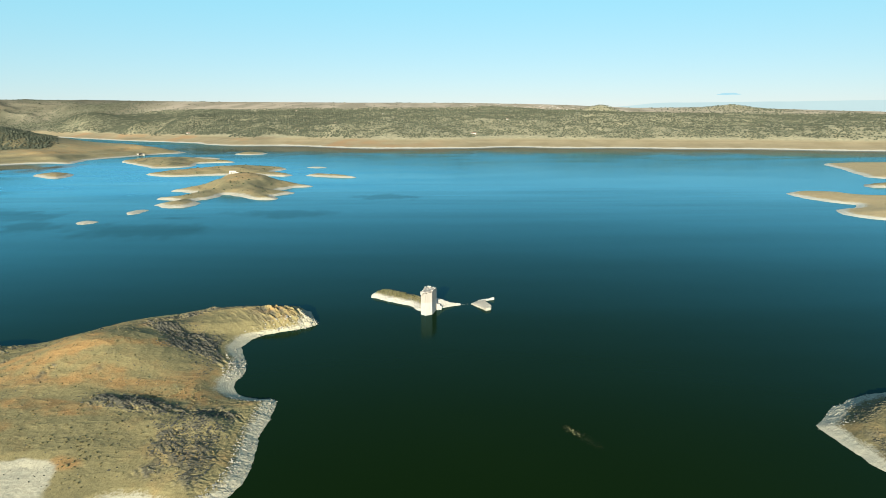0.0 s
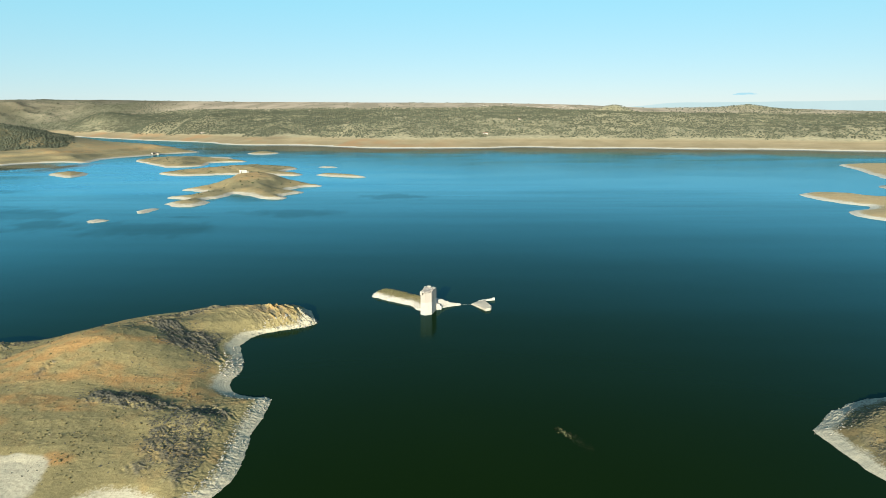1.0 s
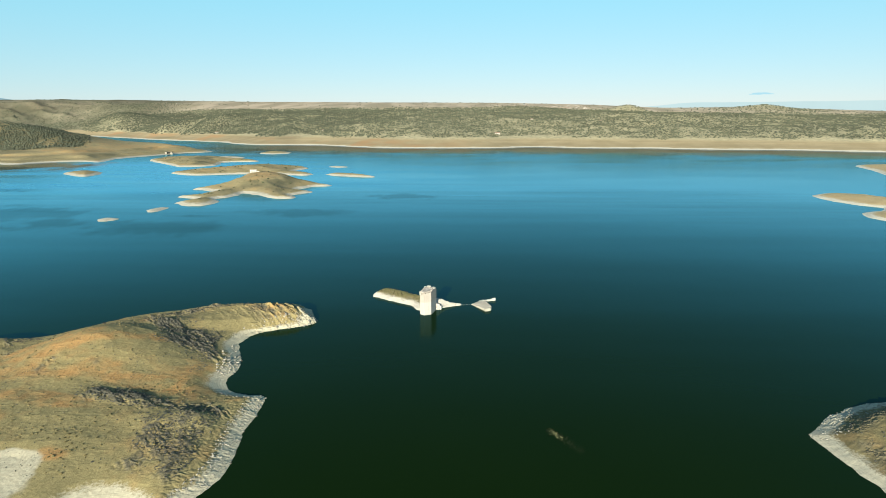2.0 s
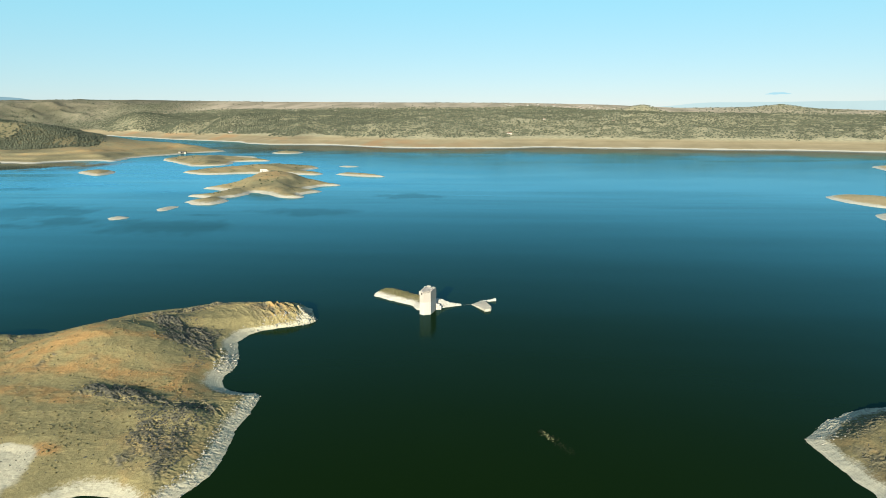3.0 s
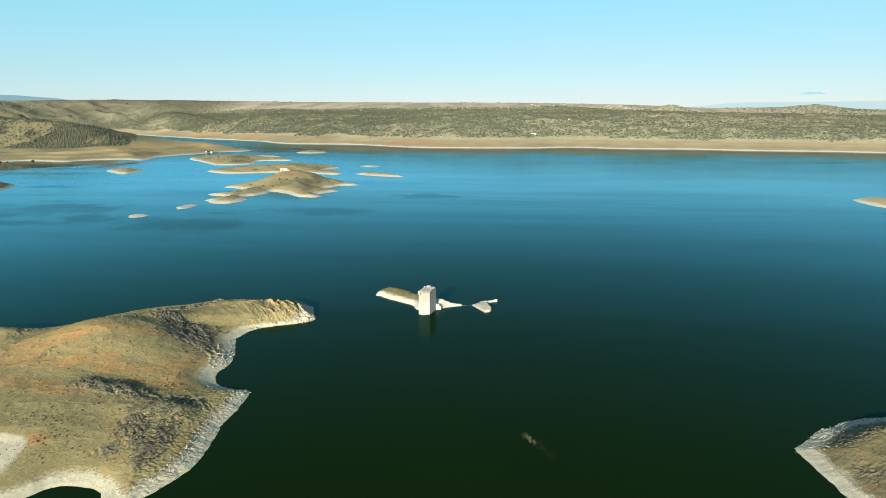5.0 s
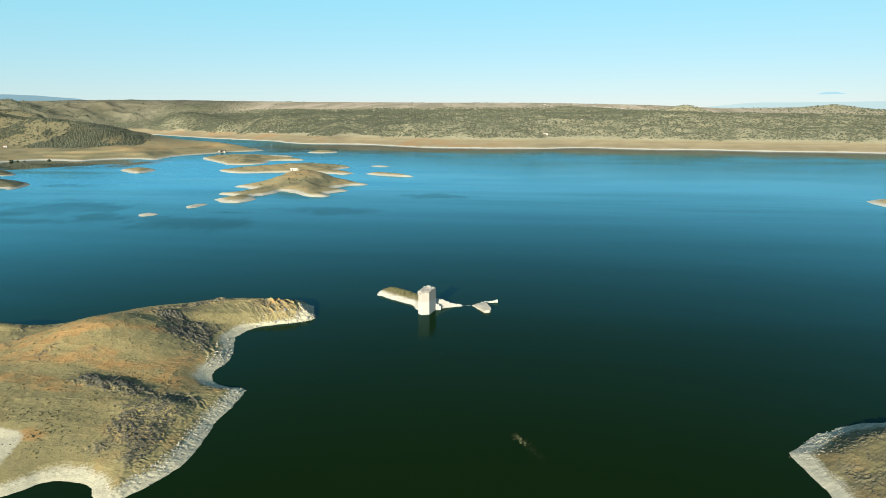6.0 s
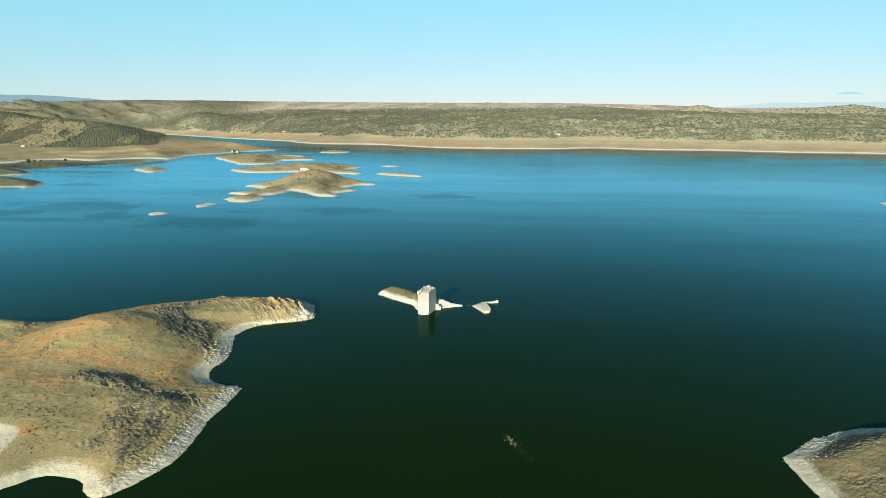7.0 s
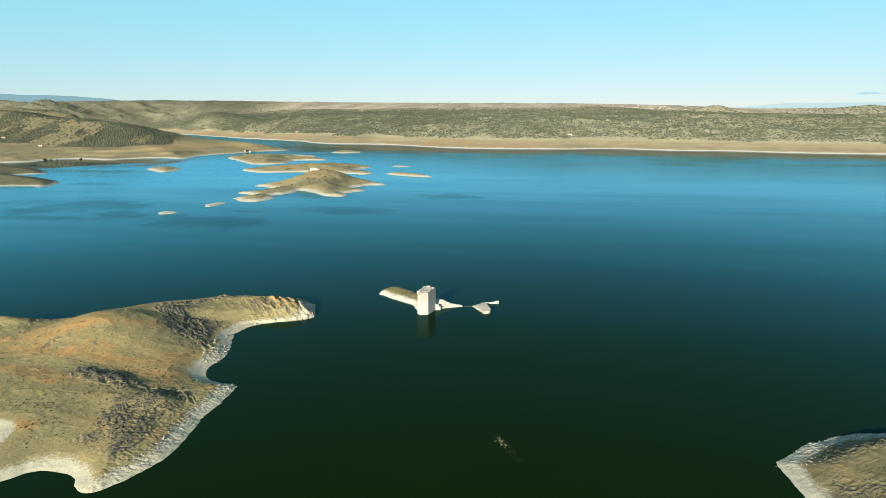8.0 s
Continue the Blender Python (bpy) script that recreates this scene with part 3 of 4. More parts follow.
    z = z * (1 - 0.68 * np.clip(beach, 0, 1))
    z = z + 0.026 * np.sin(z * 6.283 / 0.17 + 2.0 * fbm(x, y, 9, 31, 2)) * smooth(-0.2, 0.6, d) * (1 - smooth(6, 9, d)) * (1 - np.clip(stony, 0, 1)) * (1 - flat) * (1 - 0.8 * smooth(-118, -128, y))
    # small outcrops along the skyline
    crest = smooth(-0.05, 0.35, fbm(x, y, 6, 28, 3)) * hill(x, y, -100, -13, 34, 6, 1.0, 33)
    z = z + 0.9 * crest * ridged(x, y, 2.4, 29, 3) * inner
    rock = np.maximum(smooth(0.30, 0.7, patch) * smooth(0.30, 0.5, crag + 0.12 * fbm(x, y, 1.6, 16)), 0.7 * crest) * (1 - 0.25 * np.clip(small, 0, 1))
    pale = smooth(0.35, 0.6, hill(x, y, -50.5, -11, 11, 15, 1.0) + 0.35 * fbm(x, y, 4, 64, 3)) * smooth(9, 6, d)
    pale = np.maximum(pale, smooth(0.42, 0.58, flat + 0.15 * fbm(x, y, 5, 65, 3)))
    # on the cape the dark rock colour fills the cracks as painted shade
    rock = np.maximum(rock * smooth(6, 10, d), np.clip(1.3 * tip, 0, 1) * smooth(0.60, 0.3, cracks + 0.2 * fbm(x, y, 6, 66, 2)) * smooth(3, 5, d))
    soil = np.maximum.reduce([hill(x, y, *q) for q in SOIL_ZONES])
    return z, np.clip(rock, 0, 1), smooth(0.25, 0.65, soil + 0.35 * fbm(x, y, 8, 18, 4)) * smooth(8, 12, d), pale


land("headland", HEADLAND, [(-10, -4), (0, 0), (3, 1.0), (6, 1.9), (12, 2.7), (30, 4.0), (60, 5.2)], 0.31, MAT_NEAR,
     "dry grassy headland with rocky outcrops and a pale drawdown shore", [(-122, -60, 27, 21, 8.0, 10)], 0.7, 0.4, headland_relief, "headland")


def rocky(x, y, z, d):
    z = z + hill(x, y, 143, -106, 26, 5, 1.8, 32) * smooth(3, 8, d)
    edge, inner = smooth(-1, 2, d), smooth(4, 10, d)
    u, v = 0.85 * x + 0.53 * y, -0.53 * x + 0.85 * y
    patch = smooth(-0.15, 0.35, fbm(x, y, 14, 23, 4) + 1.1 * hill(x, y, 144, -101, 32, 8, 1.0, 36) - 0.25)
    ribs = 0.45 * ridged(0.35 * u, v, 3.0, 24, 4) + 0.55 * ridged(0.7 * u, v, 1.1, 25, 2)
    z = z + edge * (0.10 + 0.30 * smooth(-114, -107, y) + (0.10 + 0.42 * patch) * np.maximum(inner, 0.6 * smooth(-112, -106, y))) * (ribs - 0.38)
    z = z + (0.09 + 0.14 * patch) * inner * (value_noise(x / 0.9, y / 0.9, 73) + value_noise(x / 0.5, y / 0.5, 74) - 1.0)
    return z, 0.75 * patch * smooth(0.28, 0.5, ribs) * smooth(5, 9, d), np.zeros_like(x)


land("rocky_point", [(116.9, -111), (116, -117), (116.3, -123), (117, -129), (118, -136), (125, -150), (170, -165), (230, -140), (230, -100), (180, -90), (152, -91), (139.5, -94.5), (126.5, -103)],
     [(-10, -4), (0, 0), (4, 1.1), (9, 1.9), (30, 4.6)], 0.4, MAT_ROCKY, "rocky tan point with a pale stony shore", (), 0.8, 0.6, rocky, "headland")

ISLE_PROFILE = [(-40, -8), (0, 0), (5, 1.7), (12, 3.2), (45, 8), (90, 12)]
LOW = [(-20, -5), (0, 0), (5, 1.4), (12, 3.0), (40, 6)]
def island_relief(x, y, z, d):
    z = z + smooth(8, 30, d) * (1.8 * (ridged(x, y, 60, 54, 4) - 0.45) + 0.7 * fbm(x, y, 14, 55, 3))
    soil = hill(x, y, -262, 545, 44, 60, 1.1) + 0.6 * hill(x, y, -205, 470, 30, 30, 1.0) + 0.6 * fbm(x, y, 40, 56, 4)
    return z, 0.75 * smooth(0.0, 0.4, fbm(x, y, 34, 57, 4)) * smooth(10, 24, d), np.clip(smooth(0.35, 0.8, soil), 0, 1)


land("main_island", [(-290, 366), (-269, 346), (-250, 350), (-246, 374), (-257, 398), (-248, 416), (-245, 452), (-213, 420), (-191, 402), (-173, 406), (-178, 438), (-167, 470), (-190, 488),
                     (-178, 518), (-158, 536), (-182, 566), (-214, 606), (-260, 625), (-300, 590), (-302, 535), (-325, 492), (-290, 470), (-292, 428), (-308, 416), (-280, 392)],
     [(-40, -8), (0, 0), (5, 1.7), (12, 3.2), (40, 6.5), (90, 9)], 2.0, MAT_ISLE, "dry tan island with a pale shore ring", [(-264, 558, 52, 70, 10.5), (-212, 505, 34, 40, 4.5), (-225, 440, 26, 30, 3.0)], 3.0, 0.8, island_relief)
land("middle_island", [(-462, 727), (-409, 680), (-347, 697), (-286, 705), (-231, 678), (-219, 707), (-266, 763), (-255, 830), (-340, 860), (-420, 790)],
     ISLE_PROFILE, 2.5, MAT_ISLE, "low dry island with a pale shore ring", (), 2.5, 0.8, island_relief)
land("back_island", [(-565, 917), (-495, 845), (-451, 884), (-462, 964), (-404, 996), (-478, 1070), (-600, 1080), (-653, 1040)],
     ISLE_PROFILE, 3.0, MAT_ISLE, "low dry island with a pale shore ring", (), 3.0, 0.8, island_relief)

land("flat_islet", [(-552, 1147), (-508, 1098), (-469, 1105), (-502, 1148)], [(-20, -5), (0, 0), (5, 1.2), (20, 2)], 2.5, MAT_ISLE, "flat pale gravel islet", (), 2.0, 0.3)
land("flat_islet", [(-491, 1277), (-440, 1250), (-412, 1298), (-450, 1350), (-490, 1340)], LOW, 3.0, MAT_ISLE, "flat tan islet with a pale shore", (), 3.0, 0.4)
land("flat_islet", [(-227, 854), (-202, 838), (-185, 852), (-209, 866)], [(-20, -5), (0, 0), (5, 1.4), (20, 2)], 2.0, MAT_ISLE, "flat pale gravel islet", (), 2.0, 0.3)
land("flat_islet", [(-197, 696), (-156, 666), (-112, 655), (-127, 683), (-170, 712)], LOW, 2.0, MAT_ISLE, "flat tan islet with a pale shore", (), 2.0, 0.4)
land("gravel_bar", [(-310, 255), (-300, 246), (-292, 259), (-306, 267)], [(-10, -3), (0, 0), (3, 0.8), (10, 1.5)], 1.0, MAT_ISLE, "bare pale gravel bar", (), 1.0, 0.3)
land("gravel_bar", [(-293, 312), (-282, 299), (-279, 331), (-290, 327)], [(-10, -3), (0, 0), (3, 0.8), (10, 1.5)], 1.0, MAT_ISLE, "bare pale gravel bar", (), 1.0, 0.3)
land("flat_islet", [(-632, 708), (-568, 658), (-575, 720), (-609, 748), (-634, 738)], LOW, 2.0, MAT_ISLE, "low tan islet with a pale shore", (), 2.0, 0.4)

WEST = [(-990, 810), (-986, 856), (-960, 925), (-863, 906), (-827, 960), (-775, 985), (-727, 968), (-744, 1080), (-715, 1185), (-690, 1280), (-657, 1322), (-650, 1372), (-720, 1460), (-850, 1540),
        (-1000, 1560), (-1150, 1560), (-1400, 1750), (-1900, 2050), (-2500, 2200), (-2700, 1500), (-2000, 700), (-1300, 640)]
def west_wood(x, y, z):
    """How thickly oaks cover the hill on the west shore, 0 to 1."""
    lower = smooth(-12, 16, y - np.interp(x, [-1500, -1350, -1150, -1010, -940, -850, -780], [1110, 1100, 1072, 1086, 1150, 1225, 1300]) + 16 * fbm(x, y, 45, 41, 3))
    open_strip = smooth(0.06, 0.20, fbm(x, 0.45 * y, 70, 42, 4) + 0.15 * smooth(-1180, -1420, x) - 0.04)
    lower = lower * smooth(20, -20, x + 862 + 0.6 * (y - 1150) + 14 * fbm(x, y, 40, 49, 3))
    back = 0.16 * smooth(-0.1, 0.3, fbm(x, y, 70, 47, 4)) * smooth(1480, 1600, y)
    return np.maximum(lower * (1 - 0.85 * open_strip) * (1 - 0.9 * smooth(1420, 1560, y + 40 * fbm(x, y, 80, 43))), back)


def west_relief(x, y, z, d):
    crest = np.interp(x, [-2600, -1800, -1466, -1387, -1285, -1179, -1132, -1081, -1053, -996, -940, -860, -760], [120, 118, 106, 100, 86, 82, 78, 70, 61, 50, 36, 20, 8])
    front = np.interp(x, [-1500, -1350, -1150, -1010, -940, -850, -780], [1085, 1075, 1045, 1060, 1110, 1180, 1250])
    ridge_y = 1290 + 25 * fbm(x, y, 300, 45, 2)
    up = smooth(0.0, 1.0, np.clip((y - front) / np.maximum(ridge_y - front, 30), 0, 1))
    down = 1 - 0.55 * smooth(ridge_y, ridge_y + 330, y)
    z = z + np.maximum(crest * down - z, 0) * up * smooth(20, 120, d)
    brown = np.interp(x, [-2600, -2120, -1950, -1800, -1700, -1600, -1450], [135, 128, 122, 124, 116, 98, 60])
    z = np.maximum(z, brown * np.exp(-((y - 1760) / 210) ** 2) * smooth(20, 160, d))
    z = z + (hill(x, y, -810, 1420, 120, 60, 9, -40) + hill(x, y, -850, 1080, 90, 60, 7, -50)) * smooth(6, 50, d)
    high = smooth(16, 50, z)
    z = z + high * (9 * (ridged(x, y, 190, 44, 4) - 0.45) + 14 * (ridged(x, 0.5 * y, 150, 46, 4) - 0.45) * smooth(1400, 1550, y))
    soil = smooth(0.05, 0.35, fbm(x, y, 120, 48, 4)) * smooth(-1050, -900, x) * smooth(40, 80, d) 
    olive = 0.5 * smooth(0.0, 0.35, fbm(x, y, 70, 50, 4)) * smooth(14, 40, d)
    return z, np.maximum(olive, np.maximum(0.8 * west_wood(x, y, z), 0.55 * np.maximum(smooth(1380, 1500, y), smooth(22, 40, z))) * smooth(30, 60, d)), np.clip(soil, 0, 1)


WEST_PROFILE = [(-40, -8), (0, 0), (6, 1.6), (14, 2.6), (38, 4.2), (46, 7.6), (85, 9), (95, 13), (300, 22)]
land("west_shore", WEST, WEST_PROFILE, 6.0, MAT_ISLE, "tan shore under a wooded hill", (), 5.0, 2.5, west_relief, "shore")
land("west_point", [(-634, 432), (-591, 424), (-608, 478), (-675, 528), (-740, 552), (-764, 571), (-742, 590), (-752, 618), (-815, 668), (-930, 720), (-1100, 640), (-1000, 420), (-800, 380)],
     [(-40, -8), (0, 0), (6, 1.6), (14, 3.4), (60, 11), (120, 16)], 3.0, MAT_POINT, "dry olive-brown point with a pale shore", (), 3.0, 1.0, category="shore")
land("east_point", [(435, 438), (428, 407), (432, 382), (440, 357), (450, 341), (440, 326), (414, 314), (399, 296), (394, 268), (430, 240), (600, 230), (700, 330), (620, 400), (520, 420), (503, 450), (468, 462)],
     [(-20, -5), (0, 0), (6, 1.2), (14, 2.2), (40, 4)], 2.5, MAT_EAST, "low tan spit with a broad pale shore", (), 2.0, 0.4, category="shore")
land("east_point", [(780, 895), (739, 791), (695, 677), (679, 625), (760, 560), (1100, 600), (1150, 900), (917, 930), (841, 930)],
     [(-20, -5), (0, 0), (8, 1.3), (18, 2.2), (60, 4.5)], 4.0, MAT_EAST, "low tan spit with a broad pale shore", (), 3.0, 0.5, category="shore")
land("flat_islet", [(586, 520), (587, 496), (660, 500), (700, 560), (624, 545), (604, 536)], LOW, 2.5, MAT_ISLE, "low tan islet with a pale shore", (), 2.0, 0.4)
def spit_relief(x, y, z, d):
    z = z + 1.7 * smooth(15, 4, x) * smooth(2, 5, x) * smooth(0.2, 3.0, d)
    z = z + smooth(-0.5, 1.2, d) * (0.6 * (ridged(x, y, 1.8, 84, 4) - 0.4) + 0.2 * fbm(x, y, 1.0, 85, 2))
    return z, np.zeros_like(x), np.zeros_like(x), smooth(1.0, 3.0, x)


land("tower_spit", [(-29, 24), (-25, 21), (-17, 13.5), (-9, 8), (-5, 2), (1, -1), (4, 3), (10, 6), (16, 9.7), (7, 12), (2, 16), (-7, 23), (-16, 30.5), (-25.5, 33)],
     [(-6, -3), (0, 0), (0.7, 0.8), (3.0, 2.0), (8, 2.7)], 0.4, MAT_SPIT, "pale stony spit with dry grass behind the tower", (), 0.9, 0.5, spit_relief)

def build_slab():
    """A tilted plate of pale rock: its rim in plan with the heights of its top."""
    rng = random.Random(14)
    rim = [(21.0, 10.2, 0.25), (22.8, 11.4, 0.7), (24.6, 12.4, 1.2), (27.2, 11.4, 1.75), (28.8, 7.4, 1.8), (30.2, 3.4, 1.7), (29.8, 1.2, 1.45), (27.2, -0.4, 1.15), (24.9, 3.9, 0.95), (22.3, 8.2, 0.5)]
    bm = bmesh.new()
    foot = [bm.verts.new((x + 0.10 * (x - 26), y + 0.06 * (y - 6), -2.0)) for x, y, z in rim]
    side = [bm.verts.new((x + 0.03 * (x - 26), y + 0.02 * (y - 6), 0.55 * z)) for x, y, z in rim]
    top = [bm.verts.new(p) for p in rim]
    mid = bm.verts.new((26.0, 6.2, 1.55))
    n = len(rim)
    for k in range(n):
        j = (k + 1) % n
        bm.faces.new((foot[j], foot[k], side[k], side[j]))
        bm.faces.new((side[j], side[k], top[k], top[j]))
        bm.faces.new((top[j], top[k], mid))
    bmesh.ops.subdivide_edges(bm, edges=list(bm.edges), cuts=3, use_grid_fill=True)
    for v in bm.verts:
        v.co += Vector((noise.noise(v.co * 0.9), noise.noise(v.co * 0.9 + Vector((7, 3, 1))), 0.7 * noise.noise(v.co * 1.1 + Vector((2, 9, 4))))) * 0.28
    bmesh.ops.recalc_face_normals(bm, faces=bm.faces)
    return tagged(part("rock_slab", bm, MAT_SLAB), "pale tilted rock slab lying in the water by the tower", "rock")


build_slab()

# ---- the tower ----
TOWER_PLAN = [(-3.5, -4.9), (-1.5, -6.6), (1.7, -5.3), (3.9, 2.6), (-1.2, 4.2)]


def ring(plan, inset, steps):
    """Points round a five-sided plan, set in from its corners towards the middle."""
    mid = np.mean(plan, 0)
    pts = [np.array(p) + (mid - p) / np.linalg.norm(mid - p) * inset for p in plan]
    return [pts[k] + (pts[(k + 1) % 5] - pts[k]) * j / steps for k in range(5) for j in range(steps)]


def build_tower():
    tower = thing("tower", pose(0, 0, 0), "ruined pale five-sided masonry keep standing in the water", "tower")
    rng = random.Random(5)
    steps = 9
    outer, inner = ring(TOWER_PLAN, 0.0, steps), ring(TOWER_PLAN, 1.5, steps)
    n = len(outer)
    level = []
    for k in range(n):
        side, j = divmod(k, steps)
        broken = 0.0 if j in (0, 1) and side in (0, 2) else rng.choice((0.0, 0.15, 0.5, 0.8)) + rng.uniform(0, 0.25)
        level.append((11.5 if side in (2, 3, 4) and j > 1 else 10.9) - broken * 0.7)
    bm = bmesh.new()
    rows = [[bm.verts.new((x * s_, y * s_, z)) for x, y in outer] for z, s_ in ((-4, 1.02), (1.0, 1.01), (5.9, 1.0), (9.2, 0.985))]
    rows.append([bm.verts.new((x * 0.985, y * 0.985, level[k])) for k, (x, y) in enumerate(outer)])
    rows.append([bm.verts.new((x, y, level[k] - rng.uniform(0, 0.35))) for k, (x, y) in enumerate(inner)])
    rows.append([bm.verts.new((x, y, 10.95)) for x, y in inner])
    for lo, hi in zip(rows, rows[1:]):
        for k in range(n):
            bm.faces.new((lo[k], lo[(k + 1) % n], hi[(k + 1) % n], hi[k]))
    bm.faces.new(rows[-1])
    for v in bm.verts:
        if 0 < v.co.z < 9.4:
            v.co += Vector((rng.uniform(-0.02, 0.02), rng.uniform(-0.02, 0.02), 0))
    part("wall", bm, MAT_TOWER, tower)
    # the broken coping: separate blocks along the rim
    for k in range(n):
        if rng.random() < 0.4:
            x, y = (np.array(outer[k]) * 0.6 + np.array(inner[k]) * 0.4)
            w, h = rng.uniform(0.4, 0.9), rng.uniform(0.15, 0.4)
            bm = block(bmesh.new(), -w / 2, -w * 0.4, -0.1, w / 2, w * 0.4, h, 0.08)
            for v in bm.verts:
                v.co += Vector([rng.uniform(-0.06, 0.06) for _ in range(3)])
            ob = part("stone", bm, MAT_RUBBLE, tower)
            ob.matrix_local = pose(x * 0.985, y * 0.985, level[k], 0, 0, rng.uniform(0, 180))
    # rubble on the floor of the top
    for k in range(16):
        x, y = rng.uniform(-1.6, 1.8), rng.uniform(-4.0, 2.6)
        bm = bmesh.new()
        bmesh.ops.create_icosphere(bm, subdivisions=1, radius=rng.uniform(0.25, 0.55))
        for v in bm.verts:
            v.co = Vector((v.co.x * 1.3, v.co.y, v.co.z * 0.3)) + Vector([rng.uniform(-0.12, 0.12) for _ in range(3)])
        part("stone", bm, MAT_RUBBLE, tower).matrix_local = pose(x, y, 10.85 + rng.uniform(0, 0.15), 0, 0, rng.uniform(0, 180))
    # corner turret stub and slit openings
    bm = block(bmesh.new(), -3.75, -5.2, 9.5, -2.7, -4.2, 11.2, 0.12)
    part("corbel", bm, MAT_TOWER, tower)
    for x, y, z, turn in ((-2.55, -5.74, 10.1, -40),):
        part("slit", block(bmesh.new(), -0.14, -0.10, -0.5, 0.14, 0.10, 0.5), MAT_DARK, tower, "narrow dark opening").matrix_local = pose(x, y, z, 0, 0, turn)
    return tower


build_tower()


def wall_stub(name, length, thick, high, m, label, seed, category="wall"):
    """A low broken wall: a row of blocks of uneven height."""
    rng = random.Random(seed)
    ob = thing(name, m, label, category)
    count = max(3, int(length / 0.8))
    for k in range(count):
        a, b = length * k / count, length * (k + 1) / count
        top = abs(high) * (1 - 0.4 * (k if high > 0 else count - 1 - k) / (count - 1)) * rng.uniform(0.75, 1.1)
        off = rng.uniform(-0.15, 0.15)
        bm = block(bmesh.new(), a, off - thick / 2 * rng.uniform(0.75, 1.1), -2.0, b - 0.02, off + thick / 2 * rng.uniform(0.75, 1.1), top, 0.12)
        part("stone", bm, MAT_RUBBLE, ob)
    return ob


wall_stub("wall_stub", 2.4, 1.3, 3.6, pose(3.9, 2.0, 0.0, 0, 0, 25), "broken pale stone wall against the tower", 3)
wall_stub("wall_stub", 8.6, 0.9, -1.3, pose(25.0, 14.9, 0.0, 0, 0, 17), "low broken pale wall running into the water", 8)
wall_stub("sunken_wall", 5.0, 0.35, 0.04, pose(15.6, 9.5, 0.0, 0, 0, 14), "thin line of stones of a sunken wall just breaking the surface", 11)


# ---- oak woods ----
def blobs(name, places, sizes, material, label, category, per=2, seed=3, far=False):
    """Many small uneven crowns in one mesh; far ones are plain open domes."""
    rng = np.random.default_rng(seed)
    if far:
        ring_a = [(0.86 * math.cos(k * 1.5708), 0.86 * math.sin(k * 1.5708), 0.5) for k in range(4)]
        ring_b = [(1.05 * math.cos((k + 0.5) * 1.5708), 1.05 * math.sin((k + 0.5) * 1.5708), -0.6) for k in range(4)]
        ico = np.array([(0, 0, 1.0), *ring_a, *ring_b])
        tri = np.array([t for k in range(4) for t in ((0, 1 + k, 1 + (k + 1) % 4), (1 + k, 5 + k, 1 + (k + 1) % 4), (5 + k, 5 + (k + 1) % 4, 1 + (k + 1) % 4))])
    else:
        bm = bmesh.new()
        bmesh.ops.create_icosphere(bm, subdivisions=1, radius=1.0)
        ico = np.array([v.co[:] for v in bm.verts])
        tri = np.array([[v.index for v in f.verts] for f in bm.faces])
        bm.free()
    n = len(places) * per
    centre = np.repeat(places, per, 0)
    size = np.repeat(sizes, per)[:, None]
    off = rng.normal(0, 0.42, (n, 3)) * [1, 1, 0.3]
    scale = rng.uniform(0.6, 1.0, (n, 1)) * np.array([[1.08, 1.08, 0.66] if far else [1, 1, 0.78]])
    jit = rng.uniform(0.72, 1.25, (n, len(ico), 1))
    a = rng.uniform(0, 6.283, (n, 1))
    turned = np.stack([ico[None, :, 0] * np.cos(a) - ico[None, :, 1] * np.sin(a), ico[None, :, 0] * np.sin(a) + ico[None, :, 1] * np.cos(a), np.repeat(ico[None, :, 2], n, 0)], -1)
    verts = centre[:, None] + size[:, None] * ((off + [0, 0, 0.45])[:, None] + turned * scale[:, None] * jit)
    faces = tri[None] + np.arange(n)[:, None, None] * len(ico)
    ob = new(name, mesh_from(name, verts.reshape(-1, 3), faces.reshape(-1, 3), material, True))
    return tagged(ob, label, category, kind="stuff")


rng = np.random.default_rng(11)
tx, ty = rng.uniform(-4200, 3300, 490000), rng.uniform(1350, 4400, 490000)
inside = np.abs(tx + 0.06 * ty) < 0.88 * (ty + 272) + 120
tx, ty = tx[inside], ty[inside]
tz, td = far_height(tx, ty)
pick = rng.uniform(0, 1, len(tx)) < wood_cover(tx, ty, tz, td) * np.interp(td, [0, 500, 900, 1500, 2300], [0.90, 0.72, 0.42, 0.25, 0.18])
blobs("far_woods", np.stack([tx, ty, tz], -1)[pick], rng.uniform(1.7, 3.9, pick.sum()) * np.interp(td[pick], [0, 700, 1700], [0.9, 1.1, 1.5]), MAT_HAZED_FAROAK, "dense holm oaks with grassy gaps on the far hills", "trees", 1, 3, True)

ux, uy = rng.uniform(-2050, -150, 40000), rng.uniform(1700, 3300, 40000)
uz, ud = far_height(ux, uy)
pick = rng.uniform(0, 1, 40000) < wood_cover(ux, uy, uz, ud) * 0.75 * smooth(-150, -600, ux) * (1 - smooth(700, 1000, ud))
blobs("hillside_wood", np.stack([ux, uy, uz], -1)[pick], rng.uniform(2.4, 4.6, pick.sum()), MAT_HAZED_WESTOAK, "dense dark oak wood on the hillside over the inlet", "trees", 1, 9, True)

hx, hy = rng.uniform(-3200, 3200, 6000), rng.uniform(3500, 4850, 6000)
hz, hd = far_height(hx, hy)
row = np.abs(fbm(hx, hy * 3.0, 900, 51, 2)) < 0.03
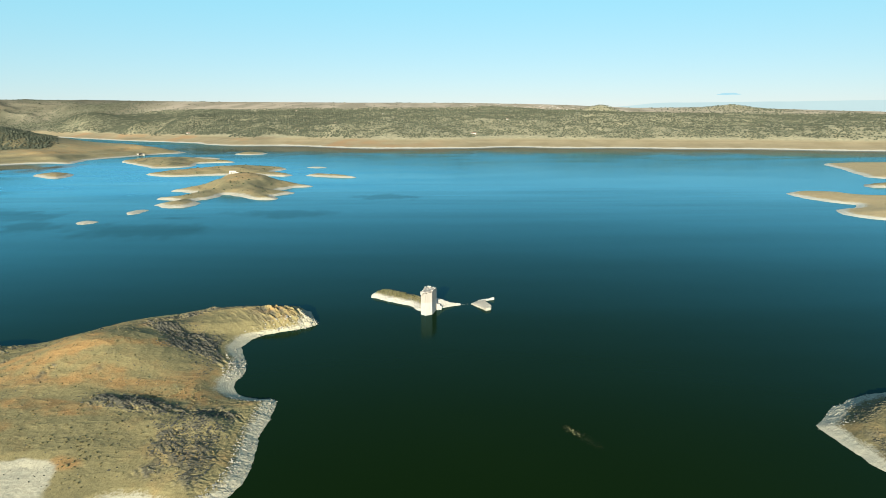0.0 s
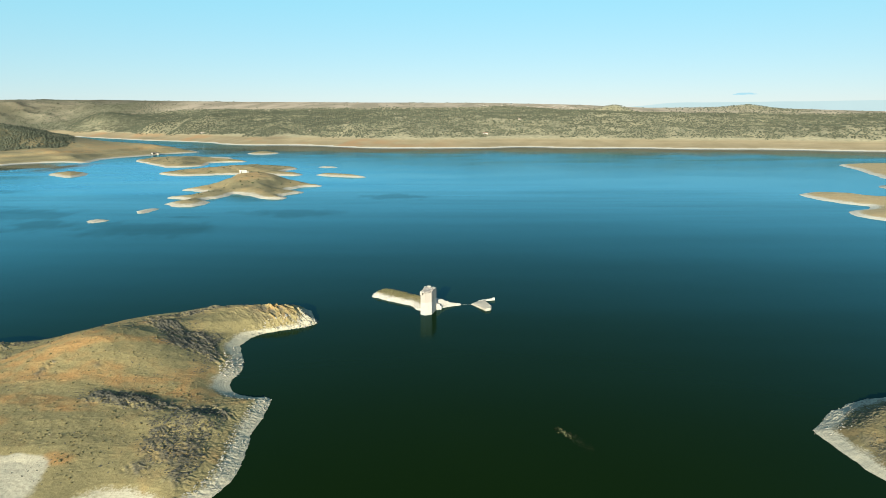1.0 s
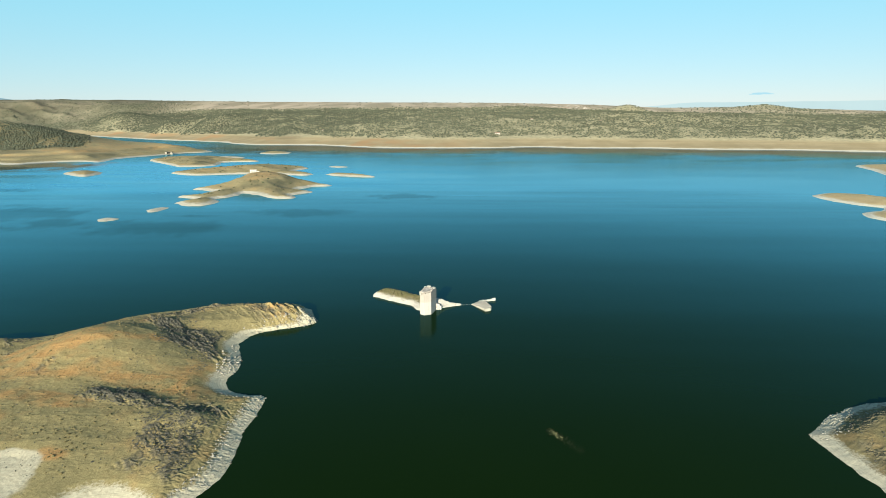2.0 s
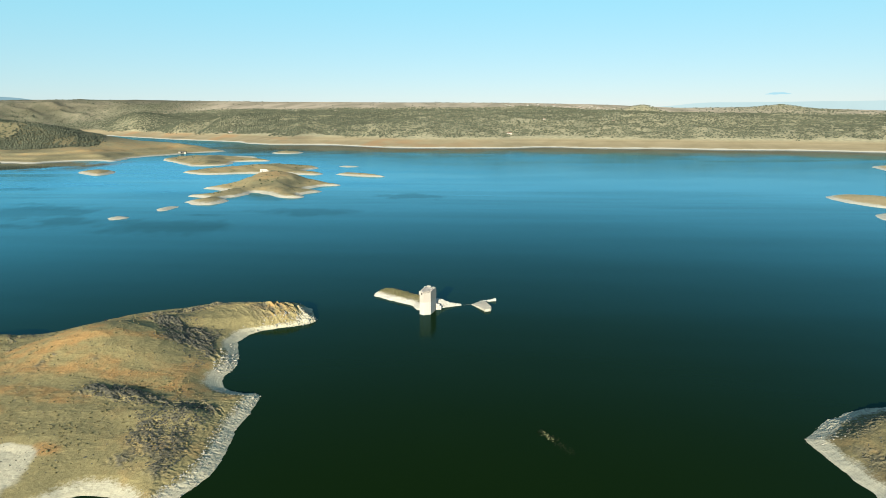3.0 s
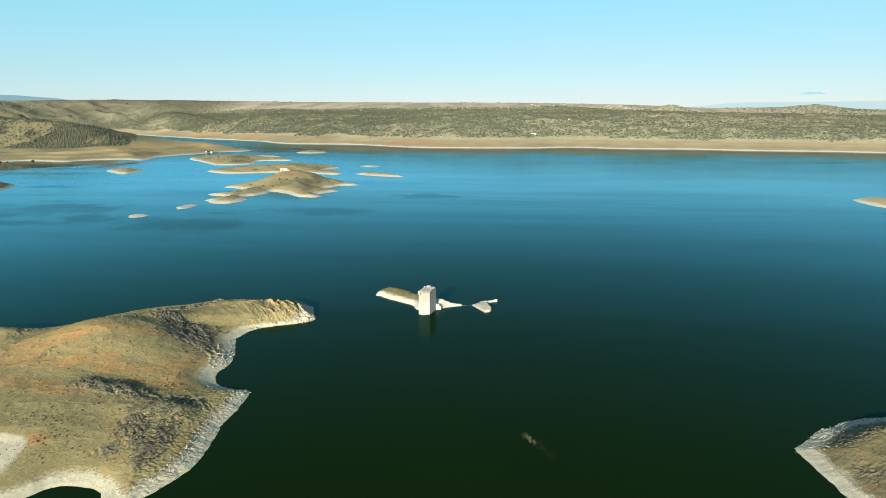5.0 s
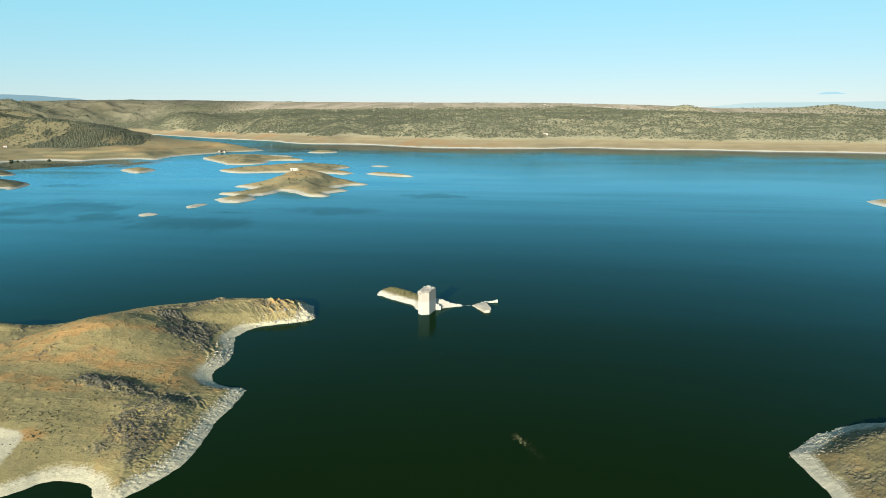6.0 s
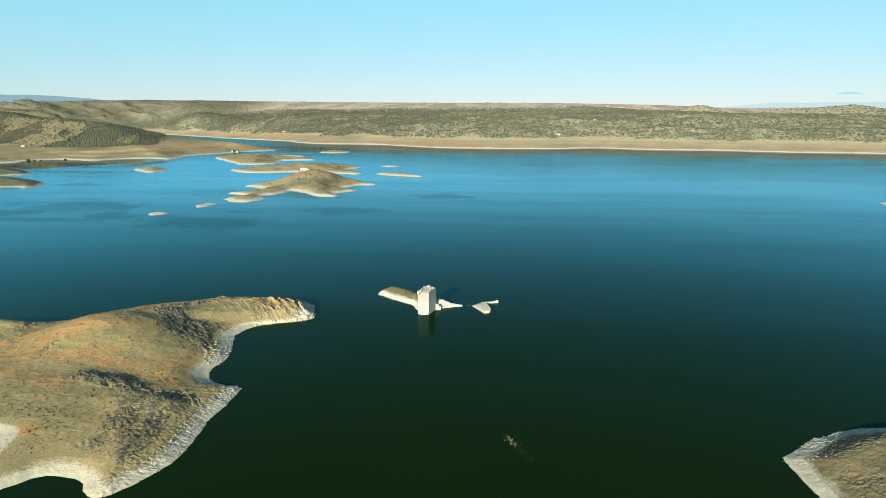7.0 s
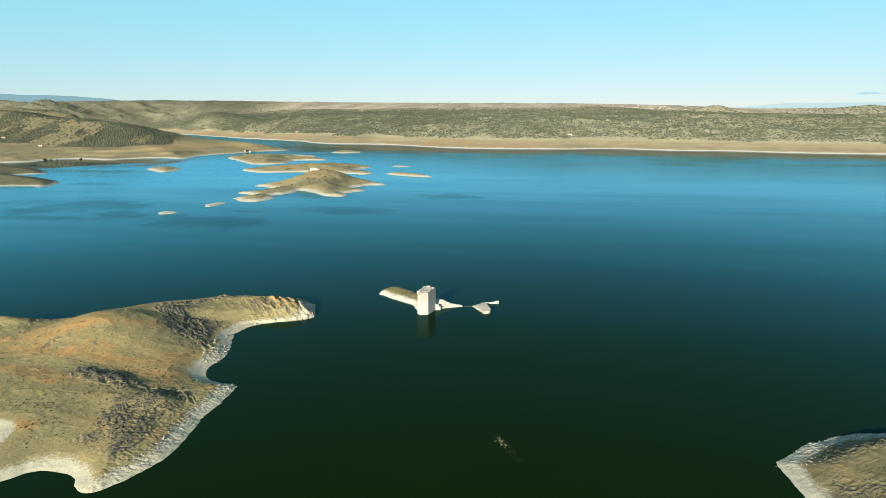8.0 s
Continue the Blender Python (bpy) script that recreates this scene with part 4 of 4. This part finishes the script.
blobs("plain_trees", np.stack([hx, hy, hz], -1)[row], rng.uniform(1.5, 3.2, row.sum()), MAT_OAK, "hedgerows and trees on the far plain", "trees", 3)

wx, wy = rng.uniform(-2300, -800, 280000), rng.uniform(1020, 1880, 280000)
wz, wd, _ = height_on("west_shore", wx, wy)
pick = rng.uniform(0, 1, len(wx)) < west_wood(wx, wy, wz) * (wd > 30) * 0.55
blobs("west_woods", np.stack([wx, wy, wz], -1)[pick], (1.2 + 2.1 * rng.uniform(0, 1, pick.sum()) ** 1.8), MAT_HAZED_WESTOAK, "dense holm oak wood on the hill", "trees", 1, 6, True)


# ---- houses, ruins and masts ----
def build_house(name, width, depth, high, label, windows=2, group="", plaster=MAT_PLASTER):
    """A small white house with a gabled tile roof; it stands on its floor at the origin, its front to -y."""
    ob = thing(name, pose(0, 0, 0), label, "house", group)
    bm = bmesh.new()
    w, d = width / 2, depth / 2
    rise = depth * 0.22
    lo = [bm.verts.new(p) for p in ((-w, -d, -2), (w, -d, -2), (w, d, -2), (-w, d, -2))]
    hi = [bm.verts.new(p) for p in ((-w, -d, high), (w, -d, high), (w, d, high), (-w, d, high))]
    ridge = [bm.verts.new((-w, 0, high + rise)), bm.verts.new((w, 0, high + rise))]
    for f in ((lo[0], lo[1], hi[1], hi[0]), (lo[2], lo[3], hi[3], hi[2]), (lo[1], lo[2], hi[2], ridge[1], hi[1]), (lo[3], lo[0], hi[0], ridge[0], hi[3]),
              (hi[0], hi[1], ridge[1], ridge[0]), (hi[2], hi[3], ridge[0], ridge[1]), lo[::-1]):
        bm.faces.new(f)
    part("wall", bm, plaster, ob)
    for side in (-1, 1):
        bm = bmesh.new()
        corners = [(-w - 0.4, side * (d + 0.4), high - 0.15), (w + 0.4, side * (d + 0.4), high - 0.15), (w + 0.4, 0, high + rise + 0.06), (-w - 0.4, 0, high + rise + 0.06)]
        low = [bm.verts.new(p) for p in corners]
        top = [bm.verts.new((x, y, z + 0.25)) for x, y, z in corners]
        bm.faces.new(low[::-1])
        bm.faces.new(top)
        for k in range(4):
            bm.faces.new((low[k], low[(k + 1) % 4], top[(k + 1) % 4], top[k]))
        bmesh.ops.recalc_face_normals(bm, faces=bm.faces)
        part("roof", bm, MAT_TILE, ob, "clay tile roof slope")
    part("door", block(bmesh.new(), -0.55, -d - 0.05, 0, 0.55, -d + 0.05, 2.1), MAT_DARK, ob, "dark wooden door")
    for k in range(windows):
        x = (k + 1) * width / (windows + 1) - w
        x += 1.3 if abs(x) < 1.2 else 0
        part("window", block(bmesh.new(), x - 0.5, -d - 0.05, 1.0, x + 0.5, -d + 0.05, 2.3), MAT_DARK, ob, "small dark window")
    return ob


def on_ground(x, y, sink=0.0):
    z, _ = far_height(np.array([float(x)]), np.array([float(y)]))
    return float(z[0]) - sink


farm = build_house("farmhouse", 15, 8, 4.5, "white farmhouse among oaks above the far bank", 3, "farmhouses on the hills")
farm.matrix_world = pose(157, 1791, on_ground(157, 1791), 0, 0, 6)
copy_thing(farm, pose(-961, 2205, on_ground(-961, 2205), 0, 0, 20))
cottage = build_house("cottage", 7.5, 5, 3.0, "small white cottage among the oaks", 1, "cottages on the hills")
cottage.matrix_world = pose(-196, 2459, on_ground(-196, 2459), 0, 0, -10)
for x, y, turn in ((67, 3326, 4), (309, 2092, 15), (565, 2058, -8), (766, 3345, 0), (1144, 2952, 12), (-638, 2744, 10), (-477, 1991, -15), (-364, 2159, 5), (-1405, 3909, 0), (-1805, 3725, 8)):
    copy_thing(cottage, pose(x, y, on_ground(x, y), 0, 0, turn))
for x, y in ((-1160, 1060), (-1330, 1130)):
    copy_thing(cottage, pose(x, y, float(height_on("west_shore", np.array([float(x)]), np.array([float(y)]))[0][0]), 0, 0, 15))

rng_town = random.Random(12)
home = build_house("town_house", 10, 7, 3.6, "whitewashed house of the town on the plain", 3, "houses of the far town", MAT_TOWN)
home.matrix_world = pose(640, 3620, on_ground(640, 3620), 0, 0, 3)
for k in range(44):
    x = rng_town.gauss(640, 260)
    y = 3640 + rng_town.uniform(-160, 260)
    copy_thing(home, pose(x, y, on_ground(x, y), 0, 0, rng_town.uniform(-20, 20)))


def build_mast(x, y):
    mast = thing("radio_mast", pose(x, y, on_ground(x, y, 0.5)), "thin metal radio mast on the hilltop", "mast")
    bm = bmesh.new()
    bmesh.ops.create_cone(bm, cap_ends=True, segments=8, radius1=0.9, radius2=0.35, depth=22, matrix=pose(0, 0, 11))
    part("pole", bm, MAT_METAL, mast)
    for z in (13, 17, 20):
        part("arm", block(bmesh.new(), -2.2, -0.2, z, 2.2, 0.2, z + 0.4), MAT_METAL, mast)
    part("base", block(bmesh.new(), -2.5, -2.5, -1, 2.5, 2.5, 2.6, 0.1), MAT_PLASTER, mast, "white plinth")


MAT_METAL = stone_material("grey_metal", (0.38, 0.37, 0.36), (0.22, 0.20, 0.19), 1.0)
build_mast(1055, 3448)


def build_ruin(x, y, z):
    """The roofless white house on the island: piers between openings, broken side walls and a low yard wall."""
    ob = thing("ruined_house", pose(x, y, z, 0, 0, 9), "roofless white ruined house on the island top", "ruin")
    for k, x0 in enumerate((-6.0, -2.7, 0.6)):
        part("pier", block(bmesh.new(), x0, -3.3, -2, x0 + 2.2, -2.7, 4.9 - 0.3 * k, 0.06), MAT_PLASTER, ob)
    for x0 in (-3.8, -0.5):
        part("lintel", block(bmesh.new(), x0, -3.25, 3.5, x0 + 1.1, -2.75, 4.4), MAT_PLASTER, ob)
    part("back_wall", block(bmesh.new(), -6.0, 2.7, -2, 2.8, 3.2, 4.4, 0.06), MAT_PLASTER, ob)
    part("side_wall", block(bmesh.new(), -6.0, -2.7, -2, -5.5, 2.7, 4.7, 0.06), MAT_PLASTER, ob)
    part("side_wall", block(bmesh.new(), 2.3, -2.7, -2, 2.8, 2.7, 3.6, 0.06), MAT_PLASTER, ob)
    for k in range(4):
        part("yard_wall", block(bmesh.new(), 2.9 + 1.7 * k, -2.4, -2, 4.5 + 1.7 * k, -1.9, 3.1 - 0.5 * k, 0.06), MAT_RUBBLE, ob, "low grey broken wall")
    part("yard_wall", block(bmesh.new(), 9.2, -2.4, -2, 9.7, 3.0, 2.0, 0.06), MAT_RUBBLE, ob, "low grey broken wall")
    return ob


RUIN = (-270.0, 573.0)
ruin_z, _, _ = height_on("main_island", np.array([RUIN[0]]), np.array([RUIN[1]]))
build_ruin(RUIN[0], RUIN[1], float(ruin_z[0]) + 0.2)


def build_hut(x, y):
    hut = thing("stone_hut", pose(x, y, 1.6, 0, 0, 12), "grey stone shelter with a dark opening on the shore", "hut")
    part("wall", block(bmesh.new(), -9, 0, -3, -4, 6, 4.0, 0.2), MAT_PALEROCK, hut)
    part("wall", block(bmesh.new(), 4, 0, -3, 9, 6, 3.4, 0.2), MAT_PALEROCK, hut)
    part("back_wall", block(bmesh.new(), -4, 5.2, -3, 4, 6, 4.2), MAT_DARKSTONE, hut)
    part("roof", block(bmesh.new(), -9.2, -0.4, 4.22, 9.2, 6.4, 5.2, 0.2), MAT_DARKSTONE, hut, "dark weathered roof slab")


MAT_DARKSTONE = stone_material("weathered_slab", (0.10, 0.09, 0.075), (0.05, 0.045, 0.04), 3.0)
build_hut(-706, 1236)

# ---- far distance ----
def distant_range(start, end, high, rough, seed, tint):
    """A range beyond the plain; its haze is put into a blue glow of its own."""
    u = np.linspace(0, 1, 160)
    v = np.linspace(-1, 1, 9)
    U, V = np.meshgrid(u, v)
    x, y = start[0] + (end[0] - start[0]) * U + 60 * V, start[1] + (end[1] - start[1]) * U ** 2 + 120 * V
    crest = high[0] + (high[1] - high[0]) * U + rough * fbm(U * 3000, V * 0, 700, seed, 5)
    crest = crest * (0.80 + 0.20 * smooth(0.0, 0.25, U))
    z = crest * (1 - np.abs(V) ** 1.5) - 5
    ids = np.arange(U.size).reshape(U.shape)
    quads = np.stack([ids[:-1, :-1], ids[:-1, 1:], ids[1:, 1:], ids[1:, :-1]], -1).reshape(-1, 4)
    m = Nodes("glowing_haze_blue")
    # the range is unlit: tint is the hazy light it gives off itself
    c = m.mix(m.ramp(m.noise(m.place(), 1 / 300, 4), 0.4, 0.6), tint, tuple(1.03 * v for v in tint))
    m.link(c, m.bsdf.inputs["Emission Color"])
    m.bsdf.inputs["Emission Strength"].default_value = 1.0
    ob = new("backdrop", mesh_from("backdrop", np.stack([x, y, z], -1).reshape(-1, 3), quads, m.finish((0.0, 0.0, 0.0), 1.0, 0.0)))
    return tagged(ob, "range far beyond the plain, glowing in haze blue", "hills", kind="structure")


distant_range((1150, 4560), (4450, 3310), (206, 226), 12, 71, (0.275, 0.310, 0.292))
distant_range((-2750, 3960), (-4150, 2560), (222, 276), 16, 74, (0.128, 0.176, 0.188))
bm = bmesh.new()
for dx, dz, r, h in ((-40, -1, 30, 3), (-10, 2, 40, 7), (24, 3, 34, 6), (56, -1, 26, 3)):
    bmesh.ops.create_icosphere(bm, subdivisions=3, radius=1.0, matrix=Matrix.Translation((dx, 0, dz)) @ Matrix.Diagonal((r, r * 0.6, h, 1)))
# black base: the daylight on the cloud is put into this even glow
m = Nodes("glowing_cloud")
m.link(m.mix(m.noise(m.place(), 0.03, 3), (0.215, 0.305, 0.328), (0.23, 0.315, 0.335)), m.bsdf.inputs["Emission Color"])
m.bsdf.inputs["Emission Strength"].default_value = 1.0
cloud = part("cloud", bm, m.finish((0.0, 0.0, 0.0), 1.0, 0.0), None, "", True)
cloud.matrix_world = pose(2055, 3898, 246, 0, 0, -28)
tagged(cloud, "small grey-blue cloud low over the plain", "cloud", kind="structure")


def bushes(name, spots, size, label, seed):
    pts = np.array(spots, float)
    z, _, _ = height_on("west_shore", pts[:, 0], pts[:, 1])
    blobs(name, np.column_stack([pts, z - 0.3]), np.full(len(pts), size), MAT_OAK, label, "bushes", 5, seed)


bushes("shore_bushes", [(-985 + 9 * k + 4 * math.sin(3 * k), 872 + 7 * k) for k in range(7)], 3.0, "dark bushes on the pale shore", 81)


# ---- stones and tufts of the near land ----
def scatter(name, count, box, seed):
    rng = np.random.default_rng(seed)
    x, y = rng.uniform(box[0], box[2], count), rng.uniform(box[1], box[3], count)
    z, d, rock = height_on(name, x, y)
    return rng, x, y, z, d, rock


def stones(name, places, sizes, material, label, seed, flat=0.6):
    """Many angular stones in one mesh."""
    rng = np.random.default_rng(seed)
    cube = np.array([(x, y, z) for x in (-1, 1) for y in (-1, 1) for z in (-1, 1)], float) * 0.6
    quad = np.array([(0, 1, 3, 2), (4, 6, 7, 5), (0, 4, 5, 1), (2, 3, 7, 6), (0, 2, 6, 4), (1, 5, 7, 3)])
    n = len(places)
    shape = cube[None] * rng.uniform(0.5, 1.15, (n, 1, 3)) * [1, 1, flat] * rng.uniform(0.65, 1.25, (n, 8, 1))
    a = rng.uniform(0, 6.28, n)
    c, s_ = np.cos(a)[:, None], np.sin(a)[:, None]
    tilt = rng.uniform(-0.5, 0.5, (n, 1))
    x, y, z = shape[..., 0], shape[..., 1], shape[..., 2] + shape[..., 0] * tilt
    verts = np.stack([x * c - y * s_, x * s_ + y * c, z], -1) * np.asarray(sizes)[:, None, None] + places[:, None]
    faces = quad[None] + np.arange(n)[:, None, None] * 8
    ob = new(name, mesh_from(name, verts.reshape(-1, 3), faces.reshape(-1, 4), material, False))
    return tagged(ob, label, "stones", kind="stuff")


NEAR_BOX = (-175, -178, -45, 8)
rng, x, y, z, d, rock = scatter("headland", 260000, NEAR_BOX, 21)
zone = np.maximum.reduce([hill(x, y, *q) for q in ROCK_ZONES])
keep = (d > 8) & (z > 2.0) & (rng.uniform(0, 1, len(x)) < smooth(0.2, 0.9, zone + 0.45 * fbm(x, y, 9, 15, 4)) * 0.55)
stones("outcrop_rocks", np.stack([x, y, z - 0.08], -1)[keep], 0.10 + 0.55 * rng.uniform(0, 1, keep.sum()) ** 3, MAT_DARKROCK, "grey lichened rocks breaking out of the slope", 22, 0.55)
loose = (d > 9) & (z > 2.3) & (rng.uniform(0, 1, len(x)) < 0.020 + 0.06 * smooth(0.1, 0.5, fbm(x, y, 12, 62, 3)) + 0.10 * hill(x, y, -92, -7, 40, 5, 1.0, -10))
stones("loose_stones", np.stack([x, y, z], -1)[loose], 0.08 + 0.25 * rng.uniform(0, 1, loose.sum()) ** 2, MAT_DARKROCK, "loose stones on the dry slope", 23)
shore = (d > -0.5) & (d < 5.5) & (rng.uniform(0, 1, len(x)) < 0.42 * (0.4 + 0.6 * smooth(2.5, 5, d)) * np.clip(smooth(-86, -91, y) * smooth(-66, -60, x + 0.12 * (y + 120)) + hill(x, y, -70, -67, 6, 9, 1.0) + hill(x, y, -56, -12, 12, 10, 0.8), 0, 1))
stones("shore_rocks", np.stack([x, y, z], -1)[shore], 0.09 + 0.40 * rng.uniform(0, 1, shore.sum()) ** 4, MAT_PALEROCK, "bleached rocks along the drawdown shore", 24, 0.7)

rng, x, y, z, d, rock = scatter("headland", 16000, (-165, -62, -62, 8), 28)
ledge = np.maximum.reduce([hill(x, y, *q) for q in ((-88, -5, 26, 2.5, 1.0, 12), (-113, -24, 16, 3, 1.0, 40), (-132, -44, 14, 3, 0.7, 45), (-158, -53, 14, 4, 1.0, 0))])
keep = (d > 3) & (rng.uniform(0, 1, 16000) < 0.35 * ledge * smooth(-0.1, 0.3, fbm(x, y, 7, 29, 2)))
stones("crest_rocks", np.stack([x, y, z - 0.05], -1)[keep], 0.25 + 0.75 * rng.uniform(0, 1, keep.sum()) ** 2.5, MAT_DARKROCK, "weathered boulders along the crest of the headland", 30, 0.75)

rng, x, y, z, d, rock = scatter("headland", 9000, (-82, -80, -44, 4), 26)
near = hill(x, y, -53, -13, 9, 9, 1.0) + hill(x, y, -62, -24, 10, 4, 0.7, 30) + hill(x, y, -70, -66, 6, 9, 1.0)
keep = (d > -0.6) & (d < 7) & (rng.uniform(0, 1, 9000) < 0.55 * near)
stones("cape_rocks", np.stack([x, y, z - 0.05], -1)[keep], 0.2 + 0.75 * rng.uniform(0, 1, keep.sum()) ** 2.5, MAT_PALEROCK, "pale angular blocks at the cape and below the crag", 27, 0.8)

rng, x, y, z, d, rock = scatter("headland", 52000, NEAR_BOX, 31)
keep = (d > 9) & (z > 2.3) & ((x > -94) | (y > -126)) & (rng.uniform(0, 1, len(x)) < 0.035 + 0.06 * smooth(-0.1, 0.4, fbm(x, y, 30, 61, 3)) + 0.5 * hill(x, y, -78, -91, 16, 6, 1.0, -8) + 0.12 * hill(x, y, -62, -122, 9, 18, 1.0, 8) + 0.22 * hill(x, y, -100, -122, 20, 12, 1.0) + 0.35 * hill(x, y, -94, -131, 9, 6, 1.0))
blobs("dry_tufts", np.stack([x, y, z - 0.12], -1)[keep], 0.12 + 0.30 * rng.uniform(0, 1, keep.sum()) ** 2.4, MAT_TUFT, "dry tufts of grass and broom", "grass", 2, 32)

rng, x, y, z, d, rock = scatter("rocky_point", 26000, (114, -165, 215, -78), 41)
keep = (d > 6.5) & (rng.uniform(0, 1, len(x)) < smooth(-0.2, 0.3, fbm(x, y, 10, 63)) * 0.7)
stones("outcrop_rocks", np.stack([x, y, z], -1)[keep], 0.08 + 0.36 * rng.uniform(0, 1, keep.sum()) ** 4, MAT_DARKROCK, "grey lichened rocks breaking out of the slope", 42, 0.8)
shore = (d > -0.5) & (d < 8) & (y > -116) & (rng.uniform(0, 1, len(x)) < 0.5)
stones("shore_rocks", np.stack([x, y, z], -1)[shore], 0.08 + 0.40 * rng.uniform(0, 1, shore.sum()) ** 4, MAT_PALEROCK, "bleached rocks along the drawdown shore", 43, 0.7)

rng = np.random.default_rng(51)
u, v = rng.normal(-0.6, 1.3, 90), rng.normal(0, 0.4, 90)
stones("reef_rocks", np.stack([42.3 + 0.55 * u + 0.84 * v, -113.6 - 0.84 * u + 0.55 * v, np.full(90, -0.13)], -1), rng.uniform(0.18, 0.5, 90), MAT_REEF, "yellowish reef rocks just breaking the surface", 52)
# thin dim stones laid on the opaque water in place of the submerged reef
u, v = rng.uniform(-4, 11, 260), rng.normal(0, 0.7, 260)
stones("sunken_reef_patch", np.stack([42.3 + 0.55 * u + 0.84 * v, -113.6 - 0.84 * u + 0.55 * v, np.full(260, 0.0)], -1), rng.uniform(0.2, 0.5, 260) * (1.15 - 0.06 * np.maximum(u, 0)), MAT_SUNKENREEF, "thin dark stones on the water standing in for the submerged reef", 53, 0.06)

for isle, box, count in (("main_island", (-330, 345, -155, 630), 5000), ("middle_island", (-465, 675, -215, 865), 3500), ("back_island", (-655, 840, -400, 1085), 3000)):
    rng, x, y, z, d, rock = scatter(isle, count, box, 91)
    keep = (d > 14) & (rng.uniform(0, 1, count) < 0.12 + 0.5 * smooth(-0.1, 0.4, fbm(x, y, 35, 92, 3)))
    blobs("island_scrub", np.stack([x, y, z - 0.25], -1)[keep], 0.3 + 0.9 * rng.uniform(0, 1, keep.sum()) ** 3, MAT_OAK, "low dry scrub on the island", "scrub", 2, 93)

rng, x, y, z, d, rock = scatter("tower_spit", 9000, (-32, -3, 18, 38), 61)
keep = (d > -0.4) & (rng.uniform(0, 1, 9000) < np.where(x > 2, 0.4, np.where(d < 1.8, 0.75, 0.06)))
stones("spit_rubble", np.stack([x, y, z - 0.05], -1)[keep], 0.12 + 0.45 * rng.uniform(0, 1, keep.sum()) ** 3, MAT_RUBBLE, "pale broken stones along the edge of the spit", 62, 0.6)
keep = (d > 2.9) & (x < -3) & (rng.uniform(0, 1, 9000) < 0.45)
blobs("spit_grass", np.stack([x, y, z - 0.12], -1)[keep], rng.uniform(0.2, 0.5, keep.sum()), MAT_SPITGRASS, "dry olive grass and low scrub along the spit", "grass", 1, 63)
